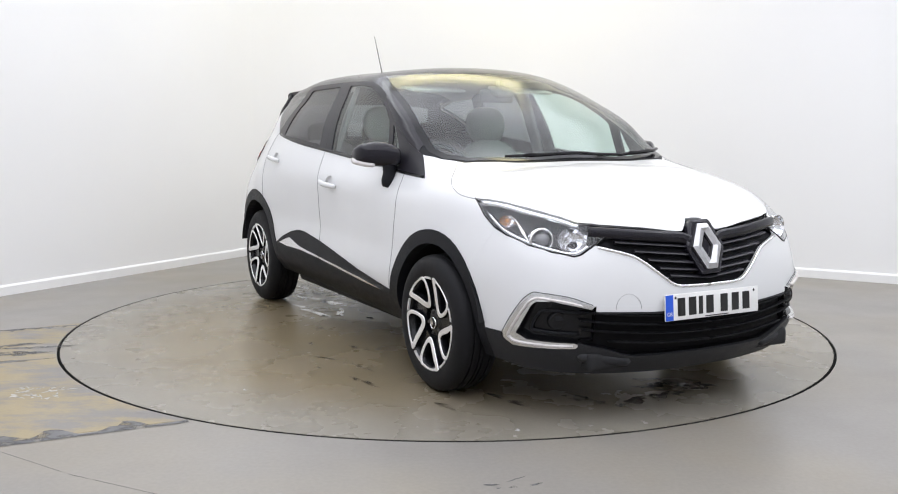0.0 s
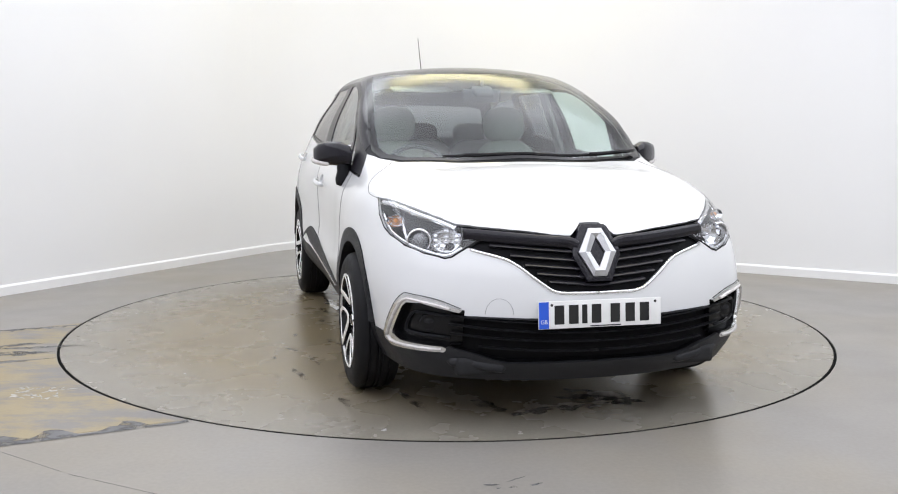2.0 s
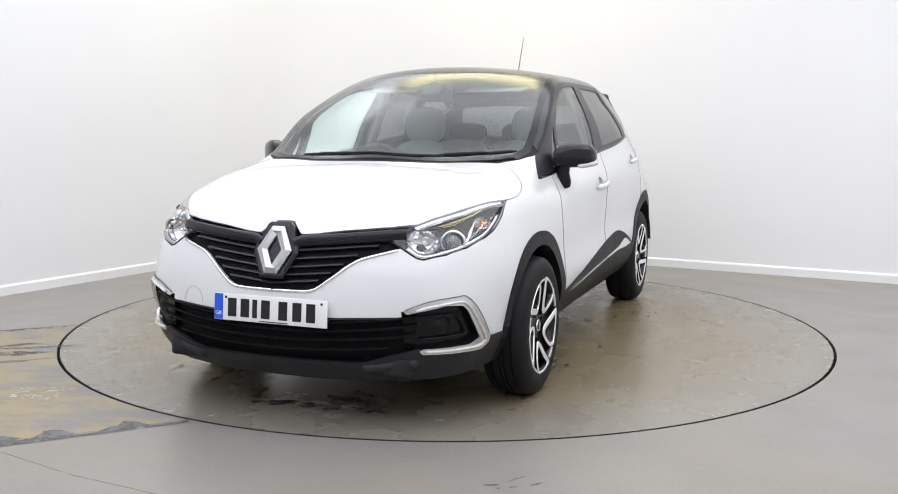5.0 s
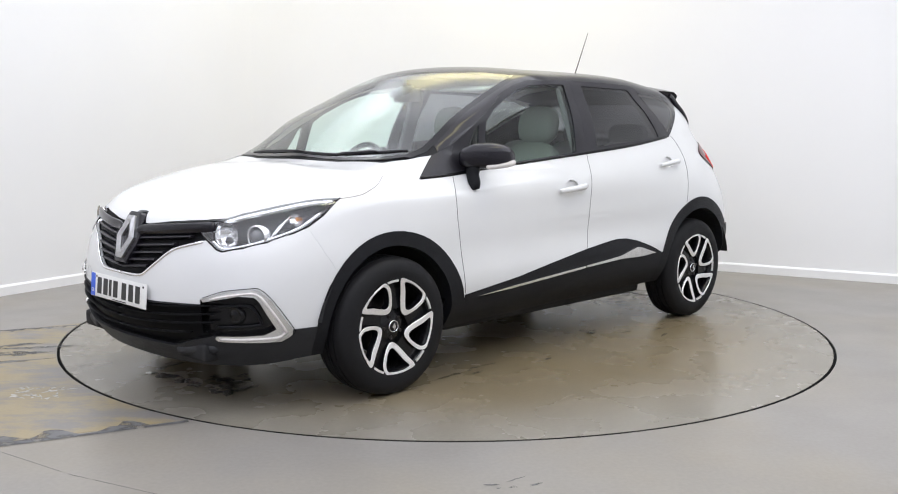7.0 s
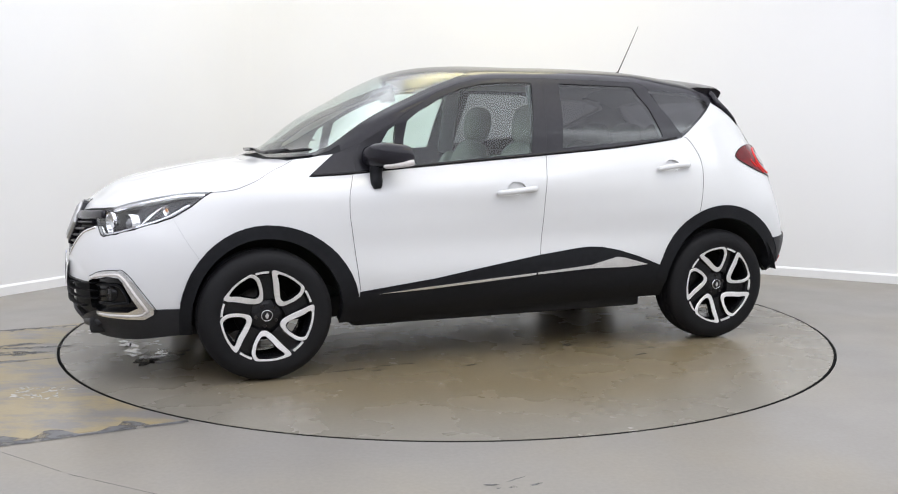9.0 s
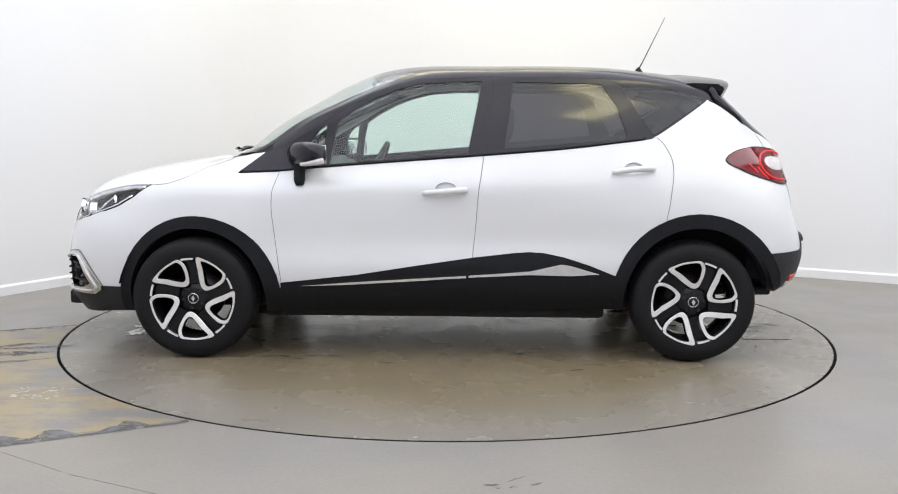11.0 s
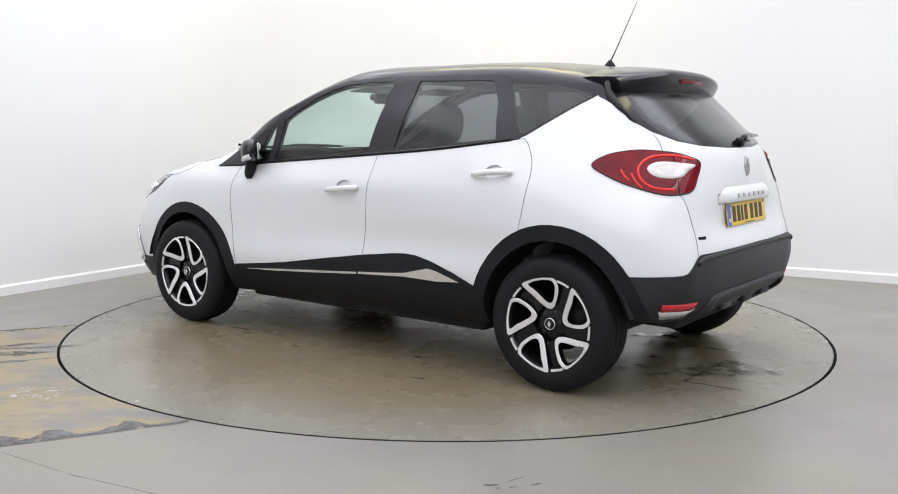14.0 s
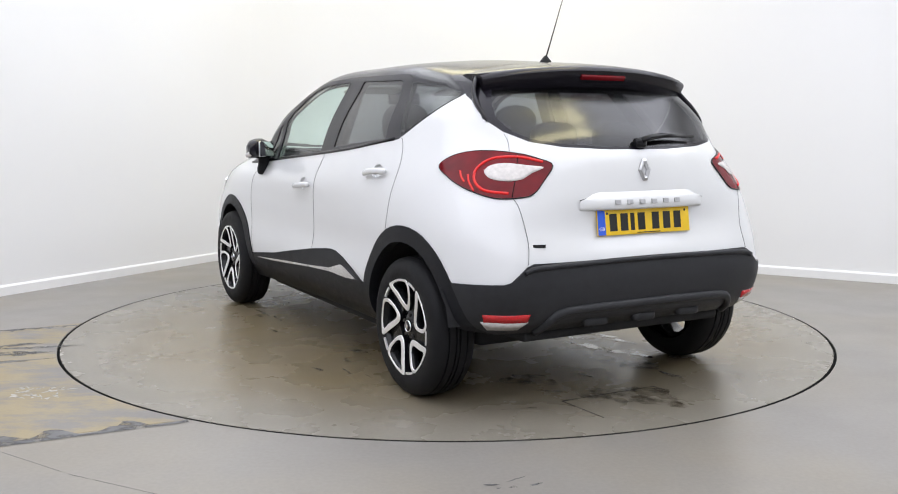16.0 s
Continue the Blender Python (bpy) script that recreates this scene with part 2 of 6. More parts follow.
# ---- the car's skin: a net of lengthwise lines from the sill up to the roof's middle ----
# each line runs from the nose's middle round the flank to the tail's middle
NET = [
    [(2.08, 0, .20), (2.06, .27, .20), (2.00, .52, .21), (1.88, .68, .22), (1.68, .76, .24), (1.30, .80, .25), (.85, .79, .25), (.30, .78, .255),
     (-.30, .78, .265), (-.85, .79, .275), (-1.30, .80, .29), (-1.62, .76, .345), (-1.76, .64, .365), (-1.81, .50, .37), (-1.83, .26, .375), (-1.835, 0, .375)],
    [(2.15, 0, .30), (2.13, .27, .30), (2.06, .53, .31), (1.94, .71, .33), (1.72, .80, .35), (1.30, .845, .36), (.85, .85, .35), (.30, .845, .35),
     (-.30, .845, .36), (-.85, .85, .37), (-1.30, .845, .38), (-1.65, .81, .41), (-1.82, .68, .43), (-1.88, .52, .435), (-1.905, .27, .44), (-1.912, 0, .44)],
    [(2.165, 0, .44), (2.15, .27, .44), (2.07, .54, .46), (1.95, .725, .48), (1.72, .815, .49), (1.30, .862, .50), (.85, .872, .47), (.30, .866, .48),
     (-.30, .866, .49), (-.85, .870, .50), (-1.30, .862, .50), (-1.66, .825, .52), (-1.85, .70, .55), (-1.905, .54, .56), (-1.928, .28, .57), (-1.935, 0, .57)],
    [(2.15, 0, .60), (2.135, .27, .60), (2.055, .54, .61), (1.93, .72, .63), (1.71, .815, .64), (1.30, .862, .65), (.85, .862, .63), (.30, .850, .63),
     (-.30, .850, .64), (-.85, .862, .65), (-1.30, .862, .66), (-1.66, .82, .67), (-1.84, .69, .67), (-1.895, .53, .68), (-1.912, .28, .68), (-1.918, 0, .68)],
    [(2.11, 0, .73), (2.095, .27, .73), (2.02, .52, .74), (1.89, .70, .76), (1.69, .79, .77), (1.30, .850, .79), (.85, .858, .78), (.30, .850, .78),
     (-.30, .855, .79), (-.85, .868, .80), (-1.30, .858, .81), (-1.65, .80, .81), (-1.81, .67, .80), (-1.86, .52, .80), (-1.866, .27, .80), (-1.867, 0, .80)],
    [(2.06, 0, .82), (2.045, .27, .82), (1.97, .50, .83), (1.82, .665, .86), (1.64, .755, .89), (1.30, .825, .91), (.85, .842, .90), (.30, .845, .92),
     (-.30, .852, .94), (-.85, .855, .96), (-1.30, .825, .97), (-1.62, .74, .97), (-1.77, .63, .96), (-1.83, .50, .96), (-1.866, .26, .96), (-1.876, 0, .96)],
    [(2.00, 0, .865), (1.985, .26, .872), (1.90, .46, .90), (1.72, .60, .935), (1.53, .70, .96), (1.30, .76, .985), (.90, .785, 1.00), (.30, .79, 1.045),
     (-.30, .795, 1.095), (-.85, .79, 1.155), (-1.25, .735, 1.19), (-1.50, .665, 1.19), (-1.66, .57, 1.15), (-1.762, .46, 1.14), (-1.82, .25, 1.14), (-1.838, 0, 1.14)],
    [(1.93, 0, .922), (1.90, .22, .93), (1.80, .36, .955), (1.62, .47, .985), (1.46, .54, 1.01), (1.22, .66, 1.03), (.86, .745, 1.10), (.30, .74, 1.22),
     (-.30, .745, 1.25), (-.83, .735, 1.28), (-1.20, .695, 1.29), (-1.42, .645, 1.29), (-1.57, .57, 1.28), (-1.635, .45, 1.27), (-1.685, .24, 1.27), (-1.70, 0, 1.27)],
    [(1.87, 0, .945), (1.83, .15, .955), (1.71, .24, .985), (1.54, .31, 1.015), (1.40, .36, 1.035), (1.20, .45, 1.055), (.80, .715, 1.20), (.28, .688, 1.382),
     (-.30, .665, 1.40), (-.82, .655, 1.40), (-1.17, .63, 1.385), (-1.36, .60, 1.375), (-1.47, .54, 1.38), (-1.52, .43, 1.385), (-1.55, .23, 1.39), (-1.56, 0, 1.39)],
    [(1.82, 0, .96), (1.77, .08, .975), (1.64, .12, 1.005), (1.48, .16, 1.032), (1.36, .18, 1.048), (1.20, .22, 1.062), (.78, .632, 1.262), (.22, .605, 1.475),
     (-.30, .565, 1.51), (-.82, .56, 1.505), (-1.15, .545, 1.475), (-1.30, .53, 1.455), (-1.39, .49, 1.445), (-1.44, .40, 1.45), (-1.47, .22, 1.46), (-1.48, 0, 1.465)],
    [(1.78, 0, .97), (1.71, .04, .987), (1.58, .06, 1.016), (1.43, .08, 1.041), (1.32, .09, 1.055), (1.205, .10, 1.065), (.83, .34, 1.303), (.30, .32, 1.523),
     (-.30, .30, 1.552), (-.82, .30, 1.548), (-1.14, .28, 1.52), (-1.26, .26, 1.505), (-1.33, .24, 1.495), (-1.38, .19, 1.49), (-1.41, .11, 1.49), (-1.42, 0, 1.49)],
    [(1.74, 0, .982), (1.66, 0, .998), (1.54, 0, 1.022), (1.40, 0, 1.045), (1.31, 0, 1.056), (1.21, 0, 1.066), (.86, 0, 1.315), (.34, 0, 1.537),
     (-.30, 0, 1.565), (-.82, 0, 1.56), (-1.12, 0, 1.535), (-1.22, 0, 1.523), (-1.28, 0, 1.515), (-1.32, 0, 1.51), (-1.35, 0, 1.505), (-1.37, 0, 1.50)],
]


def basis(t):
    return np.array([-t + 2 * t * t - t ** 3, 2 - 5 * t * t + 3 * t ** 3, t + 4 * t * t - 3 * t ** 3, -t * t + t ** 3]) * 0.5


def shell_grid(nu=8, nv=6):
    """The net, made dense: an array of levels x columns x 3."""
    g = np.array(NET)
    flip = np.array([1, -1, 1])
    g = np.concatenate([2 * g[:1] - g[1:2], g, g[-2:-1] * flip], 0)
    g = np.concatenate([g[:, 1:2] * flip, g, g[:, -2:-1] * flip], 1)
    rows = [np.tensordot(basis(s / nv), g[i:i + 4], 1) for i in range(len(NET) - 1) for s in range(nv)] + [g[-2]]
    g = np.array(rows)
    cols = [np.tensordot(basis(s / nu), g[:, j:j + 4], (0, 1)) for j in range(g.shape[1] - 3) for s in range(nu)] + [g[:, -2]]
    out = np.array(cols).transpose(1, 0, 2)
    out[:, :, 1] = np.maximum(out[:, :, 1], 0)
    out[:, 0, 1] = out[:, -1, 1] = 0
    out[-1, :, 1] = 0
    return out


def shell_mesh():
    g = shell_grid()
    bm = bmesh.new()
    vs = [[bm.verts.new(p) for p in row] for row in g]
    for a, b in zip(vs, vs[1:]):
        for i in range(len(a) - 1):
            bm.faces.new((a[i], a[i + 1], b[i + 1], b[i]))
    bmesh.ops.remove_doubles(bm, verts=bm.verts, dist=0.0004)
    bmesh.ops.dissolve_degenerate(bm, edges=bm.edges, dist=0.0002)
    bmesh.ops.recalc_face_normals(bm, faces=bm.faces)
    bm.normal_update()
    if sum(f.normal.y * f.calc_area() for f in bm.faces) < 0:
        bmesh.ops.reverse_faces(bm, faces=bm.faces)
    bm.normal_update()
    return bm


# ---- cutting the skin into panels ----
def flat_view(view):
    """Maps a place to the two coordinates of a view: from the side, the front or above, or from an angle between."""
    if view == "side":
        return lambda p: (p[0], p[2])
    if view in ("front", "rear"):
        return lambda p: (p[1], p[2])
    if view == "top":
        return lambda p: (p[0], p[1])
    s, c = math.sin(radians(view)), math.cos(radians(view))
    return lambda p: (s * p[0] - c * p[1], p[2])


def view_axes(view):
    if view == "side":
        return Vector((1, 0, 0)), Vector((0, 0, 1))
    if view in ("front", "rear"):
        return Vector((0, 1, 0)), Vector((0, 0, 1))
    if view == "top":
        return Vector((1, 0, 0)), Vector((0, 1, 0))
    return Vector((math.sin(radians(view)), -math.cos(radians(view)), 0)), Vector((0, 0, 1))


def inside(u, w, poly):
    hit = False
    for (x1, y1), (x2, y2) in zip(poly, poly[1:] + poly[:1]):
        if (y1 > w) != (y2 > w) and u < (x2 - x1) * (w - y1) / (y2 - y1) + x1:
            hit = not hit
    return hit


REGION_NAMES = ["fender"]


def cut(bm, layer, name, view, poly, where):
    """Cuts the skin along a closed outline drawn in a view, and gives what lies in it a name."""
    if name not in REGION_NAMES:
        REGION_NAMES.append(name)
    to2, (au, aw) = flat_view(view), view_axes(view)
    poly = [(float(a), float(b)) for a, b in poly]
    for (u1, w1), (u2, w2) in zip(poly, poly[1:] + poly[:1]):
        d = Vector((u2 - u1, w2 - w1))
        if d.length < 1e-5:
            continue
        nrm = (au * -d.y + aw * d.x).normalized()
        co = au * u1 + aw * w1
        lo_u, hi_u, lo_w, hi_w = min(u1, u2), max(u1, u2), min(w1, w2), max(w1, w2)
        hit = []
        for f in bm.faces:
            c2 = to2(f.calc_center_median())
            if not (lo_u - .08 < c2[0] < hi_u + .08 and lo_w - .08 < c2[1] < hi_w + .08) or not where(f.calc_center_median(), f.normal):
                continue
            q = [to2(v.co) for v in f.verts]
            if (max(p[0] for p in q) < lo_u or min(p[0] for p in q) > hi_u or max(p[1] for p in q) < lo_w or min(p[1] for p in q) > hi_w):
                continue
            sd = [(v.co - co).dot(nrm) for v in f.verts]
            if min(sd) < -1e-5 and max(sd) > 1e-5:
                hit.append(f)
        if hit:
            geom = list({e for f in hit for e in f.edges} | {v for f in hit for v in f.verts}) + hit
            bmesh.ops.bisect_plane(bm, geom=geom, dist=1e-5, plane_co=co, plane_no=nrm)
    k = REGION_NAMES.index(name)
    bm.normal_update()
    for f in bm.faces:
        c = f.calc_center_median()
        if where(c, f.normal) and inside(*to2(c), poly):
            f[layer] = k


def arc(cx, cz, r, a0, a1, n=20, rx=None):
    return [(cx + (rx or r) * math.cos(radians(a0 + (a1 - a0) * i / n)), cz + r * math.sin(radians(a0 + (a1 - a0) * i / n))) for i in range(n + 1)]


def smooth_poly(pts, n=4):
    return [tuple(p) for p in spline(pts, n, True)]


skin = shell_mesh()
LAYER = skin.faces.layers.int.new("region")
anyw = lambda c, n: True
sidew = lambda c, n: c.y > 0.35


def lip(cx, cz, front, top, back, n=28):
    """Half an oval with different reach to the front, upwards and to the back."""
    out = []
    for i in range(n + 1):
        a = math.pi * (-0.06 + 1.12 * i / n)
        rx = front if math.cos(a) > 0 else back
        out.append((cx + rx * math.cos(a), cz + top * math.sin(a)))
    return out


ARCH_F, ARCH_R = lip(1.295, .315, .405, .447, .452), lip(-1.303, .325, .44, .466, .45)
HOLE_F, HOLE_R = lip(1.30, .315, .345, .382, .372), lip(-1.303, .325, .372, .392, .372)

cut(skin, LAYER, "quarter_panel", "side", [(-.2, .0), (-.2, 1.8), (-2.2, 1.8), (-2.2, .0)], anyw)
cut(skin, LAYER, "front_bumper", "side", [(2.3, .1), (2.3, .84), (1.76, .84), (1.71, .80), (1.66, .70), (1.60, .60), (1.58, .1)], lambda c, n: c.x > 1.4)
cut(skin, LAYER, "bonnet", "front", [(-.02, .80), (.04, .80), (.093, .793), (.28, .814), (.45, .832), (.53, .85), (.53, 1.2), (-.02, 1.2)], lambda c, n: c.x > 1.85)
cut(skin, LAYER, "bonnet", "top", [(1.98, -.02), (1.98, .50), (1.894, .573), (1.788, .652), (1.667, .718), (1.535, .770), (1.395, .789), (1.31, .768), (1.2, .69),
                                   (1.12, .63), (1.0, .60), (1.0, -.02)], lambda c, n: c.z > .80 and c.x > .9 and n.z > .1)
cut(skin, LAYER, "front_door", "side", [(.845, 1.05), (.853, .998), (.872, .94), (.885, .893), (.888, .80), (.875, .685), (.833, .36), (-.14, .36), (-.149, .552), (-.165, .72),
                                        (-.176, .877), (-.19, .98), (-.205, 1.085), (-.205, 1.12)], sidew)
cut(skin, LAYER, "rear_door", "side", [(-.205, 1.12), (-.205, 1.085), (-.19, .98), (-.176, .877), (-.165, .72), (-.149, .552), (-.14, .36), (-.86, .36), (-.92, .56), (-1.13, .752),
                                       (-1.148, .84), (-1.158, .918), (-1.168, 1.0), (-1.162, 1.073), (-1.13, 1.14), (-1.10, 1.175), (-1.06, 1.2)], sidew)
cut(skin, LAYER, "front_bowl", "side", arc(-.010, .912, .034, 0, 345, 23, .052), sidew)
cut(skin, LAYER, "rear_bowl", "side", arc(-.968, 1.022, .032, 0, 345, 23, .050), sidew)
cut(skin, LAYER, "tailgate", "rear", [(-.02, .6), (.585, .6), (.583, .663), (.566, .77), (.585, .90), (.61, .95), (.553, 1.125), (.54, 1.2), (.6, 1.30), (-.02, 1.30)], lambda c, n: c.x < -1.55)
# the black upper body
cut(skin, LAYER, "side_frame", "side", [(1.077, .985), (.853, .998), (.644, 1.018), (.219, 1.052), (-.2, 1.085), (-.609, 1.12), (-1.042, 1.172), (-1.10, 1.195), (-1.25, 1.294),
                                        (-1.405, 1.398), (-1.42, 1.8), (.90, 1.8), (.90, 1.11), (.945, 1.090)], lambda c, n: c.y > .0 and c.z > .95 and c.x < 1.1 and (c.x > -1.45))
cut(skin, LAYER, "cowl", "top", [(1.215, -.02), (1.20, .35), (1.14, .6), (1.05, .680), (.955, .722), (.90, .735), (.88, -.02)], lambda c, n: c.z > 1.0 and c.x > .8 and n.z > .2)
cut(skin, LAYER, "tailgate_frame", "rear", [(-.02, 1.138), (.2, 1.142), (.36, 1.150), (.475, 1.172), (.55, 1.215), (.597, 1.27), (.590, 1.375), (.575, 1.41), (.575, 1.8), (-.02, 1.8)],
    lambda c, n: c.x < -1.22 and n.x < 0.3 and (c.x < -1.36 or c.z > 1.43))
cut(skin, LAYER, "roof", "top", [(.455, -.02), (.44, .15), (.39, .28), (.28, .455), (.14, .580), (-.3, .552), (-.8, .54), (-1.2, .52), (-1.22, -.02)], lambda c, n: c.z > 1.4 and n.z > .3)
FRAME = [(.853, .97), (.835, 1.08), (.80, 1.152), (.57, 1.290), (.38, 1.405), (.25, 1.448), (.13, 1.472), (-.2, 1.483), (-.262, 1.483), (-.205, 1.085), (-.2, 1.05)]
cut(skin, LAYER, "front_door_frame", "side", FRAME, lambda c, n: c.y > .5 and c.z > 1.0 and n.y > .2 and not inside(c.x, c.z, [(.9, .9), (.9, 1.0), (-.2, 1.083), (-.2, .9)]))
cut(skin, LAYER, "rear_door_frame", "side", [(-.262, 1.483), (-.85, 1.476), (-.915, 1.455), (-1.075, 1.185), (-1.03, 1.10), (-.205, 1.085)],
    lambda c, n: c.y > .5 and c.z > 1.08 and n.y > .2 and not inside(c.x, c.z, [(-.2, 1.0), (-.2, 1.085), (-.609, 1.12), (-1.042, 1.172), (-1.1, 1.18), (-1.1, 1.0)]))
cut(skin, LAYER, "sail_panel", "side", [(1.077, .985), (.853, .998), (.835, 1.08), (.80, 1.152), (.945, 1.090)], lambda c, n: c.y > .66 and c.z > .96)
# dark printed border of the windscreen
cut(skin, LAYER, "screen_border", "top", [(1.19, -.02), (1.175, .35), (1.125, .58), (1.05, .672), (.95, .704), (.80, .700), (.60, .672), (.35, .638), (.155, .600), (.27, .42), (.365, .28), (.41, .14), (.425, -.02)],
    lambda c, n: c.z > 1.03 and n.z > .25 and c.x > .1)
# panes
cut(skin, LAYER, "windscreen", "top", [(1.165, -.02), (1.15, .33), (1.10, .55), (1.03, .640), (.95, .672), (.80, .668), (.60, .640), (.35, .606), (.165, .572), (.29, .40), (.385, .27), (.43, .14), (.445, -.02)],
    lambda c, n: c.z > 1.03 and n.z > .25 and c.x > .1)
cut(skin, LAYER, "front_window", "side", [(.595, 1.034), (.575, 1.17), (.551, 1.262), (.48, 1.318), (.361, 1.383), (.24, 1.425), (.12, 1.449), (-.06, 1.459), (-.192, 1.460), (-.122, 1.096)], sidew)
cut(skin, LAYER, "front_quarter_window", "side", [(.765, 1.034), (.645, 1.036), (.610, 1.245), (.655, 1.215)], sidew)
cut(skin, LAYER, "rear_window", "side", [(-.309, 1.121), (-.358, 1.460), (-.80, 1.452), (-.825, 1.447), (-.892, 1.351), (-.938, 1.19), (-.935, 1.176)], sidew)
cut(skin, LAYER, "rear_quarter_window", "side", [(-.925, 1.440), (-1.068, 1.202), (-1.09, 1.205), (-1.25, 1.308), (-1.365, 1.385), (-1.20, 1.425)], sidew)
cut(skin, LAYER, "rear_screen", "rear", [(-.02, 1.150), (.2, 1.153), (.36, 1.162), (.46, 1.182), (.525, 1.222), (.555, 1.275), (.545, 1.33), (.51, 1.395), (.3, 1.41), (-.02, 1.412)],
    lambda c, n: c.x < -1.45)
# lamps, grille and intakes
cut(skin, LAYER, "grille", "front", [(-.02, .575), (.09, .577), (.15, .579), (.183, .585), (.205, .596), (.229, .613), (.28, .652), (.322, .686), (.345, .702), (.37, .714), (.487, .748), (.56, .78), (.56, .846),
                                     (.499, .838), (.28, .817), (.12, .797), (.093, .797), (.04, .845), (-.02, .847)], lambda c, n: c.x > 1.9)
cut(skin, LAYER, "headlight", 45, [(.540, .921), (.60, .921), (.672, .916), (.805, .891), (.934, .862), (1.06, .822), (1.124, .787), (1.07, .745), (1.03, .714), (1.005, .707), (.916, .724),
                                   (.821, .748), (.72, .782), (.66, .808), (.60, .855)], lambda c, n: c.x > 1.4)
cut(skin, LAYER, "tail_lamp", 135, smooth_poly([(-.491, 1.066), (-.566, 1.112), (-.689, 1.132), (-.841, 1.123), (-.93, 1.102), (-.984, 1.073), (-.955, 1.0), (-.925, .957), (-.88, .942), (-.771, .939),
                                    (-.629, .978), (-.537, 1.023)], 3), lambda c, n: c.x < -1.3)
cut(skin, LAYER, "lower_front_bumper", "front", [(-.02, .1), (-.02, .473), (.273, .475), (.579, .486), (.62, .34), (.75, .34), (.785, .375), (.95, .378), (.95, .1)], lambda c, n: c.x > 1.5)
cut(skin, LAYER, "lower_grille", "front", [(-.02, .285), (-.02, .465), (.27, .468), (.57, .479), (.60, .36), (.54, .340), (.46, .318), (.40, .295), (.36, .285)], lambda c, n: c.x > 1.7)
cut(skin, LAYER, "fog_recess", 45, [(1.10, .505), (.993, .535), (.849, .545), (.80, .503), (.74, .374), (.767, .340), (1.019, .340), (1.05, .36), (1.09, .36)], lambda c, n: c.x > 1.6)
cut(skin, LAYER, "fog_trim", 45, [(1.092, .506), (.993, .541), (.880, .555), (.845, .551), (.796, .503), (.722, .380), (.725, .355), (.767, .329), (1.019, .331), (1.036, .346), (1.017, .354), (.83, .362), (.783, .385),
                                  (.845, .503), (.866, .524), (.93, .527), (1.082, .494)], lambda c, n: c.x > 1.6)
cut(skin, LAYER, "rear_bumper", "rear", [(-.02, .2), (-.02, .672), (.40, .672), (.555, .672), (.585, .660), (.655, .598), (.68, .590), (.95, .578), (.95, .2)], lambda c, n: c.x < -1.45)
cut(skin, LAYER, "sill_cladding", "side", [(.84, .1), (.845, .412), (.45, .457), (.149, .506), (-.149, .552), (-.36, .578), (-.443, .584), (-.53, .577), (-.618, .559), (-.75, .517), (-.89, .46), (-.89, .1)], sidew)
cut(skin, LAYER, "front_arch", "side", ARCH_F + [(.84, .1), (1.72, .1)], lambda c, n: c.y > .6 and .7 < c.x < 1.8)
cut(skin, LAYER, "rear_arch", "side", ARCH_R + [(-1.75, .1), (-.86, .1)], lambda c, n: c.y > .6 and c.x < -.7)
cut(skin, LAYER, "opening", "side", HOLE_F + [(.92, .1), (1.66, .1)], lambda c, n: c.y > .5 and .7 < c.x < 1.8)
cut(skin, LAYER, "opening", "side", HOLE_R + [(-1.68, .1), (-.93, .1)], lambda c, n: c.y > .5 and c.x < -.7)
cut(skin, LAYER, "opening", "side", [(-1.50, .1), (-1.50, .42), (-1.58, .412), (-1.66, .390), (-1.74, .366), (-1.80, .35), (-1.80, .1)], lambda c, n: c.y > .5 and c.x < -1.45)
# crowded corners close up before the panels are taken
bmesh.ops.remove_doubles(skin, verts=skin.verts, dist=0.0022)
bmesh.ops.dissolve_degenerate(skin, edges=skin.edges, dist=0.0008)
skin.normal_update()
# slivers that fell to the wrong side of an outline go back to the panel round them
for _ in range(3):
    for f in skin.faces:
        if f.calc_area() < 1.2e-4:
            reach = {}
            for e in f.edges:
                for g in e.link_faces:
                    if g is not f:
                        reach[g[LAYER]] = reach.get(g[LAYER], 0) + e.calc_length()
            if reach:
                best = max(reach, key=reach.get)
                if best != f[LAYER] and reach[best] > 1.6 * reach.get(f[LAYER], 0):
                    f[LAYER] = best
skin.verts.index_update()
skin.verts.ensure_lookup_table()


